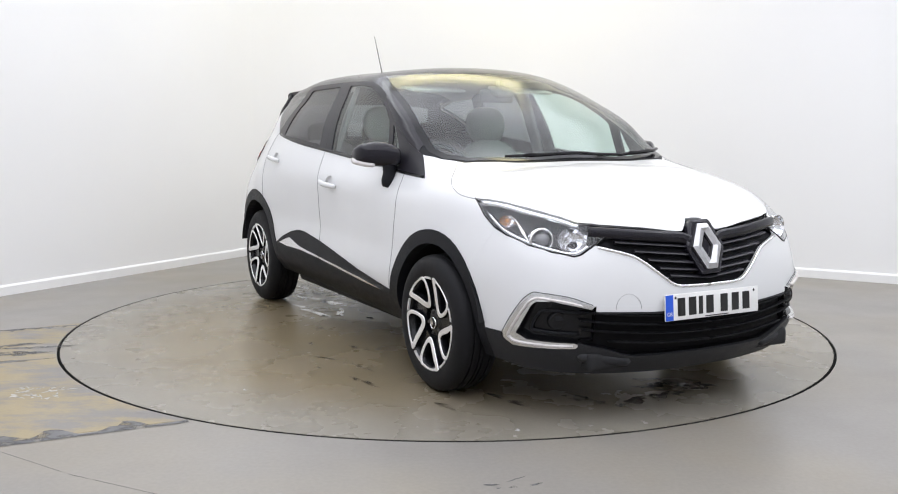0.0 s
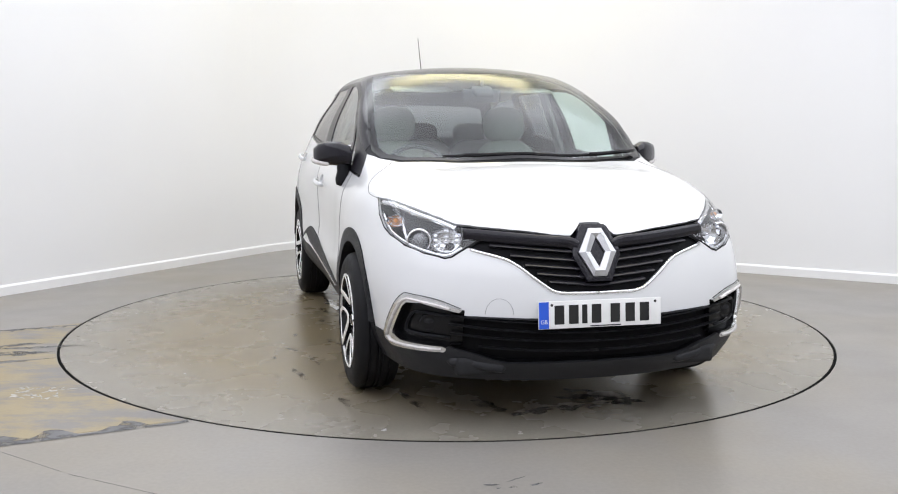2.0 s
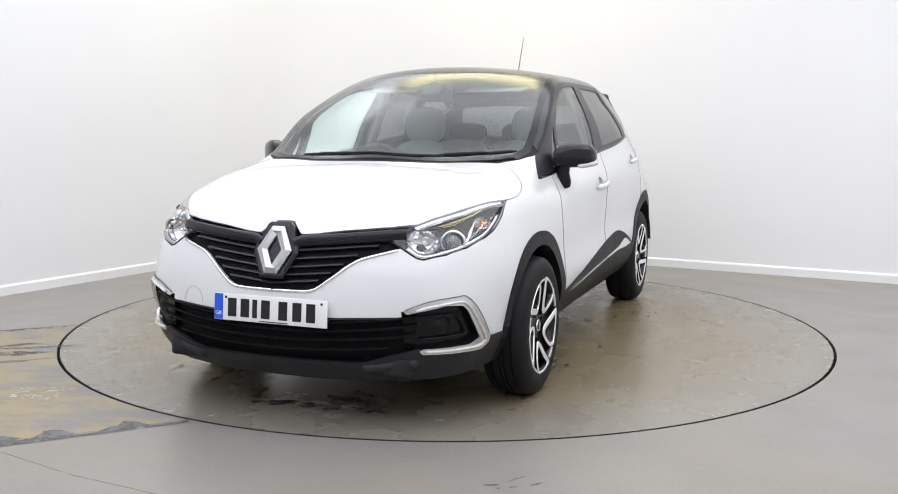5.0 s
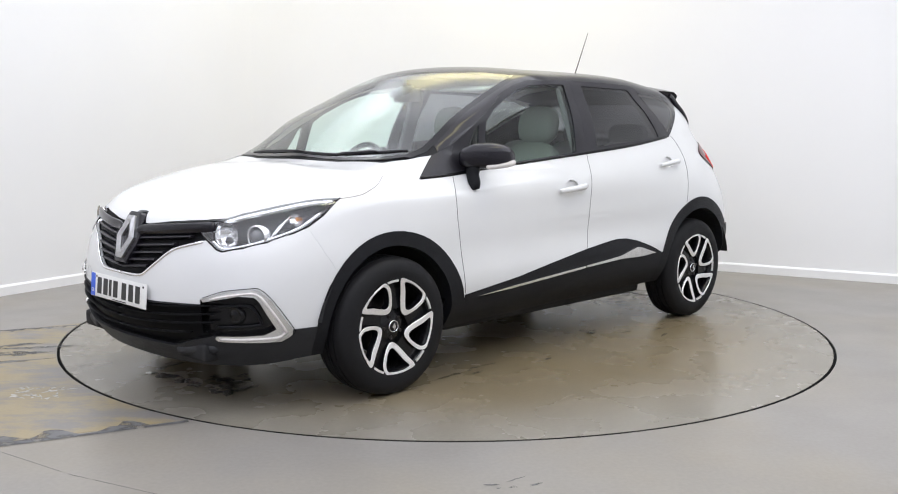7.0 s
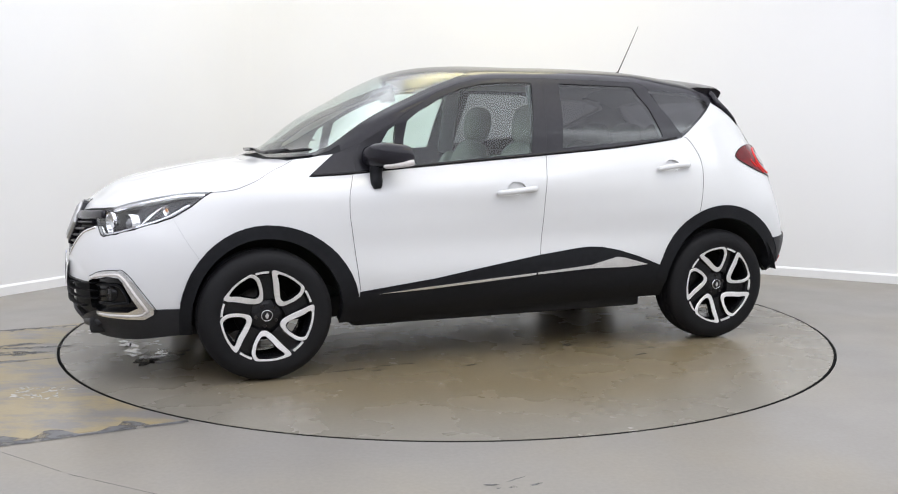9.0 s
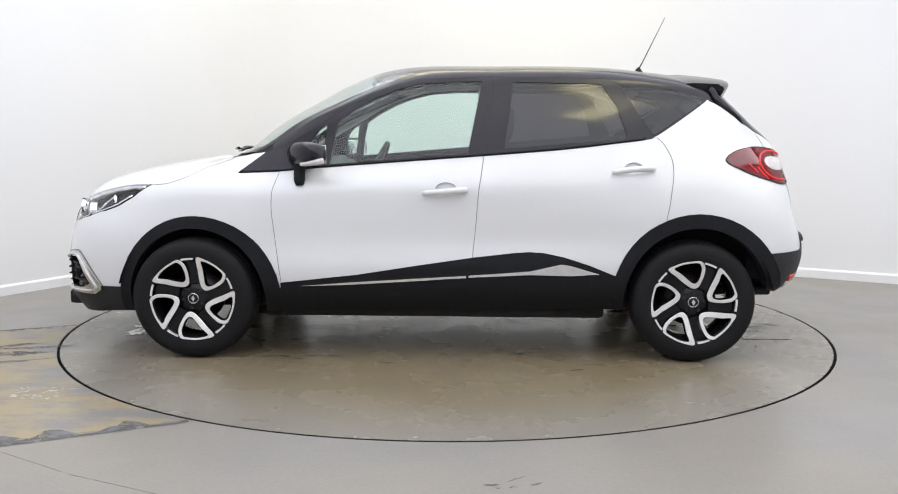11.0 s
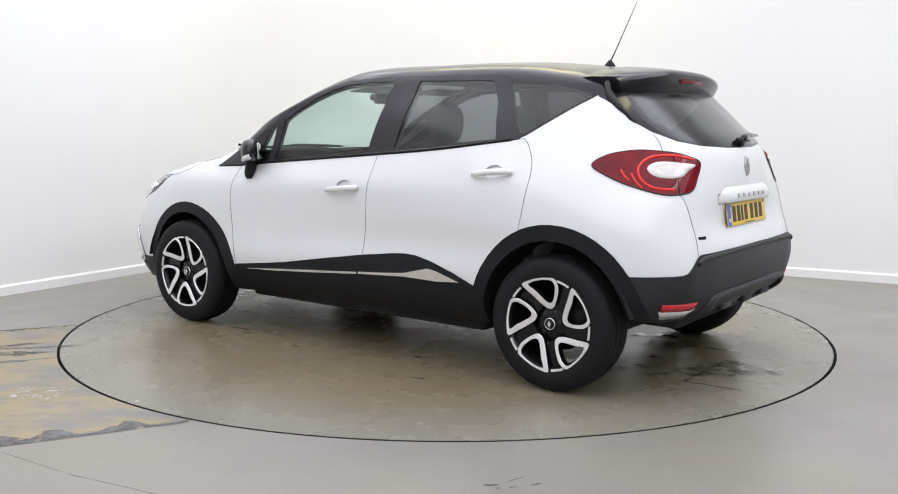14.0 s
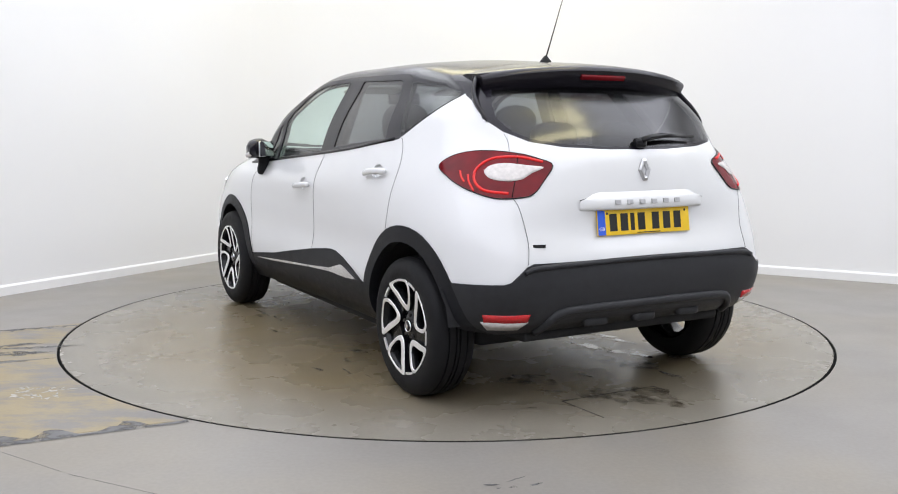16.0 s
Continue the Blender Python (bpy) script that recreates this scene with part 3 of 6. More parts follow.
class Patch:
    """The faces of some regions as plain lists, for one flank (1, -1) or both (0)."""

    def __init__(self, names, flank):
        ids = {REGION_NAMES.index(n) for n in names}
        self.co, self.no, self.faces = [], [], []
        key = {}

        def vert(v, s):
            y = v.co.y * s
            k = (v.index, 0 if v.co.y < 2e-3 else s)
            if k not in key:
                key[k] = len(self.co)
                n = Vector((v.normal.x, v.normal.y * s, v.normal.z))
                p = Vector((v.co.x, y, v.co.z))
                if v.co.y < 2e-3:
                    p.y = n.y = 0
                self.co.append(p)
                self.no.append(n.normalized())
            return key[k]

        for f in skin.faces:
            if f[LAYER] in ids:
                for s in ((1, -1) if flank == 0 else (flank,)):
                    vs = [vert(v, s) for v in f.verts]
                    vs = [a for i, a in enumerate(vs) if a != vs[i - 1]]
                    if len(vs) > 2:
                        self.faces.append(vs if s > 0 else vs[::-1])
        count = {}
        for f in self.faces:
            for a, b in zip(f, f[1:] + f[:1]):
                count[(a, b)] = 1
        self.rim = [(a, b) for a, b in count if (b, a) not in count]

    def build(self, name, mat, parent, label="", lift=0.0, gap=0.0003, depth=0.014, shape=None):
        bm = bmesh.new()
        pull = {}
        for i, j in self.rim:
            d = self.co[j] - self.co[i]
            for k in (i, j):
                pull[k] = pull.get(k, Vector()) + self.no[k].cross(d)
        edge = {i for e in self.rim for i in e}
        pts = []
        for i, (p, n) in enumerate(zip(self.co, self.no)):
            q = p + n * lift
            if i in edge and gap and pull[i].length > 1e-6:
                q = q + pull[i].normalized() * gap
            if shape:
                q = shape(q, n)
            pts.append(q)
        vs = [bm.verts.new(q) for q in pts]
        for f in self.faces:
            try:
                bm.faces.new([vs[i] for i in f])
            except ValueError:
                pass
        if depth:
            a = {i: bm.verts.new(pts[i]) for i in edge}
            b = {i: bm.verts.new(pts[i] - self.no[i] * depth) for i in edge}
            for i, j in self.rim:
                try:
                    bm.faces.new((a[j], a[i], b[i], b[j]))
                except ValueError:
                    pass
        ob = part(name, bm, mat, parent, label)
        return ob


def panel(names, flank, name, mat, parent, label="", **kw):
    return Patch([names] if isinstance(names, str) else names, flank).build(name, mat, parent, label, **kw)


from mathutils.bvhtree import BVHTree

SKIN_TREE = BVHTree.FromBMesh(skin)


def on_skin(view, u, w, lift=0.0, flank=1):
    """The place on the skin behind a point of a view, and its normal; flank -1 mirrors it."""
    if view == "side":
        o, d = Vector((u, 2, w)), Vector((0, -1, 0))
    elif view == "front":
        o, d = Vector((4, abs(u), w)), Vector((-1, 0, 0))
        flank = flank if u >= 0 else -flank
    elif view == "rear":
        o, d = Vector((-4, abs(u), w)), Vector((1, 0, 0))
        flank = flank if u >= 0 else -flank
    elif view == "top":
        o, d = Vector((u, abs(w), 3)), Vector((0, 0, -1))
        flank = flank if w >= 0 else -flank
    else:
        a = radians(view)
        n = Vector((math.cos(a), math.sin(a), 0))
        o, d = Vector((math.sin(a), -math.cos(a), 0)) * u + n * 4 + Vector((0, 0, w)), -n
    p, n = SKIN_TREE.ray_cast(o, d)[:2]
    if p is None:
        p, n = SKIN_TREE.find_nearest(o + d * 3)[:2]
    if n.dot(d) > 0:
        n = -n
    p = p + n * lift
    return Vector((p.x, p.y * flank, p.z)), Vector((n.x, n.y * flank, n.z))


# ---- the car ----
car = tagged(new("car"), "white compact crossover car with a black roof, parked on the turntable", "car")
RED_LENS = material("red_lamp_lens", (0.135, 0.0025, 0.006), 0.05, 0.0, 0.0, 0.03, 0.3, scale=12, spread=0.25)
RED_GLOW = material("lit_red_guide", (0.45, 0.012, 0.012), 0.2, glow=(1.0, 0.03, 0.03), glow_power=0.28)
REFLEX = material("red_reflex", (0.50, 0.008, 0.012), 0.15, 0.0, 0.5, scale=120, spread=0.2)
WHITE_LENS = material("pale_lamp_lens", (0.56, 0.53, 0.51), 0.12, 0.0, 0.8, scale=60, spread=0.12)
REFLECTOR = material("silver_reflector", (0.85, 0.85, 0.86), 0.12, 1.0, scale=40, spread=0.08)
LAMP_DARK = material("lamp_housing_grey", (0.020, 0.020, 0.023), 0.45, 0.0, scale=25, spread=0.2)
AMBER = material("amber_bulb_tint", (0.75, 0.32, 0.10), 0.2, 0.2, scale=50, spread=0.15)
FABRIC = material("pale_seat_leather", (0.25, 0.265, 0.23), 0.55, scale=20, spread=0.08, bump=0.2, bump_scale=120)
TRIM_DARK = material("dark_dashboard_plastic", (0.055, 0.056, 0.060), 0.6, scale=60, spread=0.15, bump=0.2, bump_scale=500)
TRIM_GREY = material("grey_cabin_plastic", (0.25, 0.25, 0.245), 0.6, scale=60, spread=0.1)
HEADLINER = material("cream_headlining", (0.55, 0.53, 0.46), 0.9, scale=80, spread=0.06)
PLATE_WHITE = material("white_plate", (0.78, 0.78, 0.76), 0.3, scale=15, spread=0.04)
PLATE_YELLOW = material("yellow_plate", (0.80, 0.52, 0.02), 0.3, scale=15, spread=0.05)
PLATE_BLUE = material("blue_plate_band", (0.02, 0.10, 0.62), 0.3, scale=15, spread=0.05)
PLATE_INK = material("black_plate_ink", (0.01, 0.01, 0.01), 0.4, scale=30, spread=0.1)
MARK = material("grey_chrome_mark", (0.50, 0.50, 0.505), 0.28, 1.0, scale=40, spread=0.1)
MIRROR = material("mirror_silver", (0.9, 0.9, 0.9), 0.02, 1.0)

# panels of both flanks together
panel("bonnet", 0, "bonnet", WHITE, car, "glossy pearl white bonnet")
panel("front_bumper", 0, "front_bumper", WHITE, car, "glossy pearl white front bumper")
lower = panel("lower_front_bumper", 0, "lower_bumper", PLASTIC_LIT, car, "charcoal textured lower bumper", gap=0.0, lift=0.004)
tailgate = panel("tailgate", 0, "tailgate", WHITE, car, "pearl white tailgate")
panel("tailgate_frame", 0, "tailgate_frame", BLACK, tailgate, "gloss black surround of the rear screen", gap=0.0)
panel("rear_screen", 0, "rear_screen", DARKGLASS, tailgate, "dark privacy glass", gap=0.0, depth=0.0)
rear_bumper = panel("rear_bumper", 0, "rear_bumper", PLASTIC_LIT, car, "charcoal textured rear bumper", lift=0.008)
panel("roof", 0, "roof", BLACK, car, "gloss black roof panel", gap=0.0003)
panel("cowl", 0, "cowl", PLASTIC, car, "black plastic scuttle below the windscreen", gap=0.0, lift=-0.002)
panel("screen_border", 0, "screen_border", GLOSS, car, "black printed border of the windscreen", gap=0.0)
panel("windscreen", 0, "windscreen", GLASS, car, "lightly tinted laminated windscreen", gap=0.0, depth=0.0)
panel("grille", 0, "grille", INTAKE, car, "gloss black upper grille", lift=-0.022, gap=0.0, depth=-0.0075)
panel("lower_grille", 0, "lower_grille", INTAKE, car, "black slatted lower air intake", lift=-0.03, gap=0.0, depth=-0.0155)

DOORS = {}
for s in (1, -1):
    panel("fender", s, "front_wing", WHITE, car)
    panel("quarter_panel", s, "quarter_panel", WHITE, car)
    door = DOORS[s, 0] = panel("front_door", s, "front_door", WHITE, car)
    panel("front_bowl", s, "handle_bowl", WHITE, door, lift=-.016, gap=0.0, depth=-.0155)
    panel("front_door_frame", s, "window_frame", PILLAR, door, "satin black window frame", gap=0.0003)
    panel("front_window", s, "window_pane", GLASS, door, gap=0.0, depth=0.0, lift=-0.004)
    panel("front_quarter_window", s, "quarter_pane", GLASS, door, gap=0.0, depth=0.0, lift=-0.004)
    rdoor = DOORS[s, 1] = panel("rear_door", s, "rear_door", WHITE, car)
    panel("rear_bowl", s, "handle_bowl", WHITE, rdoor, lift=-.016, gap=0.0, depth=-.0155)
    panel("rear_door_frame", s, "window_frame", PILLAR, rdoor, "satin black window frame", gap=0.0003)
    panel("rear_window", s, "window_pane", DARKGLASS, rdoor, "dark privacy glass", gap=0.0, depth=0.0, lift=-0.004)
    panel("side_frame", s, "roof_pillar", BLACK, car, "gloss black roof rail and pillars", gap=0.0003)
    panel("sail_panel", s, "sail_panel", PILLAR, car, "satin black corner trim ahead of the mirror", gap=0.0003)
    panel("rear_quarter_window", s, "rear_quarter_pane", DARKGLASS, car, "dark fixed quarter glass", gap=0.0, depth=0.0, lift=0.001)
    panel("sill_cladding", s, "sill_cladding", PLASTIC, car, "charcoal plastic side cladding", lift=0.004, gap=0.0, depth=0.03)
    panel("front_arch", s, "wheel_arch", PLASTIC, car, "charcoal plastic wheel arch trim", lift=0.005, gap=0.0, depth=0.05)
    panel("rear_arch", s, "wheel_arch", PLASTIC, car, "charcoal plastic wheel arch trim", lift=0.005, gap=0.0, depth=0.05)
    panel("fog_recess", s, "fog_lamp_recess", GLOSS, lower, "gloss black fog lamp recess", lift=-0.03, gap=0.0, depth=-0.0265)
    panel("fog_trim", s, "fog_lamp_trim", SATIN, lower, "satin chrome bracket round the fog lamp", lift=0.009, gap=0.0, depth=0.012)
    # pale strip along the bracket, and the dark edging outside it
    bm = bmesh.new()
    line = [on_skin(45, u, w, .010, s)[0] for u, w in spline([(1.045, .508), (.99, .523), (.89, .538), (.855, .533), (.822, .500), (.752, .382), (.757, .362), (.785, .348), (.90, .344), (1.01, .342)], 4)]
    tube(bm, line, .006, .0085, up=(.7, s * .7, 0), seg=8)
    part("daylight_strip", bm, WHITE_LENS, lower, "pale glossy strip along the bracket's middle")
    bm = bmesh.new()
    line = [on_skin(45, u, w, .004, s)[0] for u, w in spline([(1.085, .512), (.993, .545), (.880, .560), (.842, .556), (.791, .505), (.717, .381), (.720, .353)], 4)]
    tube(bm, line, .0016, .0016, seg=6)
    part("bracket_joint", bm, GLOSS, lower, "thin dark edging round the bracket")
    # waist moulding under the panes
    bm = bmesh.new()
    line = [on_skin("side", x, z, 0.002, s)[0] for x, z in spline([(1.06, .990), (.85, 1.002), (.644, 1.022), (.219, 1.056), (-.2, 1.089), (-.609, 1.124), (-1.03, 1.175)], 6)]
    tube(bm, line, 0.004, 0.009, seg=6)
    part("waist_moulding", bm, GLOSS, car, "thin black waist moulding")
    # bright strip in the cladding, in two lengths
    for pts in ([(.755, .397), (.50, .417), (.20, .437), (-.118, .458), (-.118, .446), (.2, .424), (.5, .405)],
                [(-.13, .460), (-.30, .472), (-.445, .485), (-.53, .505), (-.605, .522), (-.65, .516), (-.80, .473), (-.66, .463), (-.445, .466), (-.13, .448)]):
        bm = bmesh.new()
        top = [bm.verts.new(on_skin("side", x, z, 0.0105, s)[0]) for x, z in pts]
        low = [bm.verts.new(on_skin("side", x, z, 0.000, s)[0]) for x, z in pts]
        bm.faces.new(top if s < 0 else top[::-1])
        for i in range(len(pts)):
            j = (i + 1) % len(pts)
            bm.faces.new((top[i], top[j], low[j], low[i]))
        bmesh.ops.recalc_face_normals(bm, faces=bm.faces)
        bmesh.ops.triangulate(bm, faces=[f for f in bm.faces if len(f.verts) > 4])
        part("cladding_strip", bm, CHROME, car, "polished bright strip set in the cladding", smooth=False)

SEAM = material("dark_panel_gap", (0.14, 0.14, 0.14), 0.9, scale=30, spread=0.2)
for s in (1, -1):
    for view, pts in (("side", [(.853, .998), (.872, .94), (.885, .893), (.888, .80), (.875, .685), (.855, .52), (.842, .42)]),
                      ("side", [(-.205, 1.085), (-.19, .98), (-.176, .877), (-.165, .72), (-.149, .552), (-.143, .40), (-.14, .29)]),
                      ("side", [(-1.075, 1.183), (-1.10, 1.175), (-1.13, 1.14), (-1.162, 1.073), (-1.168, 1.0), (-1.158, .918), (-1.148, .84), (-1.132, .757)]),
                      ("top", [(1.535, .770), (1.46, .786), (1.395, .789), (1.31, .768), (1.2, .69), (1.12, .63)]),
                      ("rear", [(.556, 1.115), (.545, 1.17), (.548, 1.205)]),
                      ("rear", [(.605, .945), (.585, .90), (.566, .77), (.578, .668)])):
        bm = bmesh.new()
        line = [on_skin(view, a, b, 0.0004, s)[0] for a, b in spline(pts, 6)]
        tube(bm, line, 0.0014, 0.0014, up=(.35, s * .9, .25) if view == "side" else (0, 0, 1) if view == "top" else (-1, 0, .2), seg=6)
        part("panel_gap", bm, SEAM, car)
    bm = bmesh.new()
    tube(bm, [on_skin(135, u, w, .004, s)[0] for u, w in smooth_poly([(-.491, 1.066), (-.566, 1.112), (-.689, 1.132), (-.841, 1.123), (-.93, 1.102), (-.984, 1.073), (-.955, 1.0), (-.925, .957),
                                                                      (-.88, .942), (-.771, .939), (-.629, .978), (-.537, 1.023)], 4)], .003, .003, seg=6, closed=True)
    part("lamp_edge", bm, GLOSS, car, "black edge round the tail lamp")

# a dark shell added behind the panels to stop light at the gaps, and the cabin lining
body_regions = [n for n in REGION_NAMES if n not in ("opening", "windscreen", "front_window", "front_quarter_window", "rear_window", "rear_quarter_window", "rear_screen",
                                                     "roof", "side_frame", "grille", "lower_grille", "fog_recess", "headlight", "front_arch", "rear_arch", "lower_front_bumper", "fog_trim")]
panel(body_regions, 0, "inner_structure", DARK, car, "dark shell added inside the body to keep light out", lift=-0.03, gap=0.0, depth=0.0)
panel(["roof", "side_frame"], 0, "headlining", HEADLINER, car, "pale cream headlining", lift=-0.028, gap=0.0, depth=0.0)

# underside: a floor pan with raised wheel wells
bm = bmesh.new()
box(bm, 0.15, 0, .285, 3.2, 1.10, .12, 0.03)
box(bm, 0.0, 0, .265, 1.70, 1.46, .12, 0.03)
box(bm, 1.95, 0, .27, .26, 1.1, .08, 0.02)
box(bm, -1.72, 0, .47, .20, 1.16, .12, 0.02)
part("floor_pan", bm, DARK, car, "dark underbody pan")
for x in (1.303, -1.303):
    for s in (1, -1):
        bm = bmesh.new()
        rows = []
        for i in range(25):
            a = math.pi * (0.06 + 0.88 * i / 24)
            rows.append([bm.verts.new((x + .40 * math.cos(a), s * y, .32 + .40 * math.sin(a))) for y in (.50, .70, .842)])
        for a, b in zip(rows, rows[1:]):
            for k in range(2):
                bm.faces.new((a[k], a[k + 1], b[k + 1], b[k]))
        hub = bm.verts.new((x, s * .50, .32))
        for a, b in zip(rows, rows[1:]):
            bm.faces.new((a[0], b[0], hub))
        part("wheel_well", bm, DARK, car, "black plastic wheel arch liner")
# slabs added below nose and tail to deepen the shadow on the floor
for x, z, length, width in ((-1.55, .335, .46, 1.05), (1.62, .225, .66, 1.20)):
    bm = bmesh.new()
    box(bm, x, 0, z, length, width, .05, .02)
    part("undertray", bm, DARK, car, "dark slab added under the body to deepen the floor shadow")
# axle and exhaust silencer under the tail
bm = bmesh.new()
tube(bm, [(-1.303, -.62, .30), (-1.303, .62, .30)], 0.045, seg=12)
part("rear_axle", bm, DARK, car)
bm = bmesh.new()
box(bm, -1.60, -.28, .36, .22, .46, .14, 0.05)
part("exhaust_silencer", bm, STEEL, car, "dull steel exhaust silencer")


# ---- wheels ----
def ring_plate(bm, outline, y0, y1):
    top, low = [bm.verts.new((x, y1, z)) for x, z in outline], [bm.verts.new((x, y0, z)) for x, z in outline]
    bm.faces.new(top)
    n = len(outline)
    for i in range(n):
        bm.faces.new((top[i], top[(i + 1) % n], low[(i + 1) % n], low[i]))


def turn2(p, deg):
    c, s = math.cos(radians(deg)), math.sin(radians(deg))
    return (p[0] * c - p[1] * s, p[0] * s + p[1] * c)


K = 0.000925
ARM_L = [(146, 182), (104, 150), (62, 118), (34, 97)]
ARM_R = [(-10, 88), (-34, 101), (-48, 130), (-57, 170), (-55, 205), (-46, 233)]
# one closed loop of a spoke: its outer outline and its hole, point by point (a broad arm, the rim, a thin arm)
LOOP_OUT = [(160, 200), (115, 228), (60, 246), (0, 253), (-38, 250), (-58, 215), (-57, 180), (-47, 140), (-28, 98), (-8, 84), (20, 88), (60, 115), (105, 153)]
LOOP_IN = [(122, 203), (92, 223), (50, 235), (3, 240), (-22, 237), (-37, 212), (-36, 182), (-29, 148), (-17, 124), (-4, 116), (13, 119), (46, 145), (83, 177)]
LOOP_K = 0.000883


def wheel(x, s, spin):
    root = new("wheel")
    root.parent = car
    bm = bmesh.new()
    half = [(.222, .100), (.236, .1035), (.262, .1055), (.285, .102), (.302, .094), (.315, .083), (.321, .070), (.3235, .055), (.3245, .050),
            (.317, .049), (.317, .042), (.325, .041), (.3258, .016), (.3255, .014), (.318, .013), (.318, .006), (.3258, .005)]
    lathe(bm, [(r, y) for r, y in half] + [(r, -y) for r, y in half[::-1]], 72)
    part("tyre", bm, RUBBER, root, "worn black rubber tyre", crisp=40)
    bm = bmesh.new()
    lathe(bm, [(.228, .094), (.224, .099), (.214, .098), (.208, .088), (.198, .06), (.194, -.02), (.200, -.09), (.225, -.10)], 60)
    part("rim_barrel", bm, RIMBLACK, root)
    bm = bmesh.new()
    lathe(bm, [(0, -.02), (.14, -.02), (.142, -.028), (.142, -.04), (0, -.04)], 48)
    part("brake_disc", bm, STEEL, root, "worn steel brake disc")
    bm = bmesh.new()
    lathe(bm, [(0, .070), (.040, .072), (.060, .066), (.082, .058), (.085, .02), (0, .02)], 40)
    for k in range(5):
        # dark web between this loop and the next
        right = [np.array(p) * K for p in spline(ARM_R, 3)]
        left = [np.array(turn2(p, 72)) for p in [np.array(q) * K for q in spline(ARM_L, 3)]]
        outl = [tuple(p) for p in right] + [tuple(p) for p in left]
        outl = [turn2(p, k * 72 + spin) for p in outl]
        ring_plate(bm, outl, 0.035, 0.074)
    bmesh.ops.recalc_face_normals(bm, faces=bm.faces)
    bmesh.ops.triangulate(bm, faces=[f for f in bm.faces if len(f.verts) > 4])
    part("spoke_web", bm, RIMBLACK, root, "black enamelled wheel centre", crisp=35)
    for k in range(5):
        bm = bmesh.new()
        outer, hole = ([turn2(np.array(p) * LOOP_K, k * 72 + spin) for p in spline(q, 3, True)] for q in (LOOP_OUT, LOOP_IN))
        n = len(outer)
        rings = []
        for i in range(n):
            a, b = np.array(outer[i]), np.array(hole[i])
            d = (b - a) / np.linalg.norm(b - a)
            lift = [0.084 + 0.020 * min(max((np.linalg.norm(q) - .08) / .14, 0), 1) for q in (a, b)]
            ring = [(a, lift[0] - .03), (a, lift[0] - .0025), (a + d * .002, lift[0]), (b - d * .002, lift[1]), (b, lift[1] - .0025), (b + d * .004, lift[1] - .034)]
            rings.append([bm.verts.new((q[0], y, q[1])) for q, y in ring])
        for i in range(n):
            a, b = rings[i], rings[(i + 1) % n]
            for j in range(5):
                f = bm.faces.new((a[j], a[j + 1], b[j + 1], b[j]))
                f.material_index = 1 if j in (0, 4) else 0
        bmesh.ops.recalc_face_normals(bm, faces=bm.faces)
        part("spoke", bm, ALLOY, root, "bright machined looped spoke", crisp=35).data.materials.append(RIMBLACK)
        # short bright length of the rim between two loops
        bm = bmesh.new()
        rows = []
        for i in range(9):
            a = radians(k * 72 + spin + 102.5 + 17 * i / 8)
            rows.append([bm.verts.new((r * math.cos(a), y, r * math.sin(a))) for r, y in ((.212, .092), (.2125, .103), (.2225, .1035), (.2235, .092))])
        for a, b in zip(rows, rows[1:]):
            for k2 in range(3):
                bm.faces.new((a[k2], b[k2], b[k2 + 1], a[k2 + 1]))
        bm.faces.new(rows[0])
        bm.faces.new(rows[-1])
        bmesh.ops.recalc_face_normals(bm, faces=bm.faces)
        part("rim_lip", bm, ALLOY, root, "bright machined rim lip", smooth=False)
    bm = bmesh.new()
    lathe(bm, [(0, .083), (.019, .083), (.0245, .0795), (.029, .076), (.029, .07)], 32)
    part("hub_cap", bm, GLOSS, root, "small black hub cap with a silver mark")
    bm = bmesh.new()
    ring_plate(bm, [(-.010, 0), (0, .017), (.010, 0), (0, -.017)], .082, .0845)
    part("hub_badge", bm, CHROME, root, smooth=False)
    bm = bmesh.new()
    lathe(bm, [(.0245, .079), (.0255, .0815), (.028, .0805), (.0285, .076)], 32)
    part("hub_ring", bm, CHROME, root, "thin bright ring round the hub cap")
    for k in range(5):
        bm = bmesh.new()
        cx, cz = turn2((.052, 0), k * 72 + spin + 20)
        lathe(bm, [(0, .076), (.007, .076), (.009, .072), (.009, .06)], 6, "y", (cx, 0, cz))
        part("wheel_nut", bm, STEEL, root, smooth=False)
    root.matrix_basis = pose(x, s * (.788 if x > 0 else .778), .3165, 0, 0, 0 if s > 0 else 180) @ Matrix.Diagonal((.99, .99, .970, 1))
    return root


wheel(1.303, 1, -27)
wheel(-1.29, 1, 0)
wheel(1.303, -1, -24)
wheel(-1.29, -1, -50)

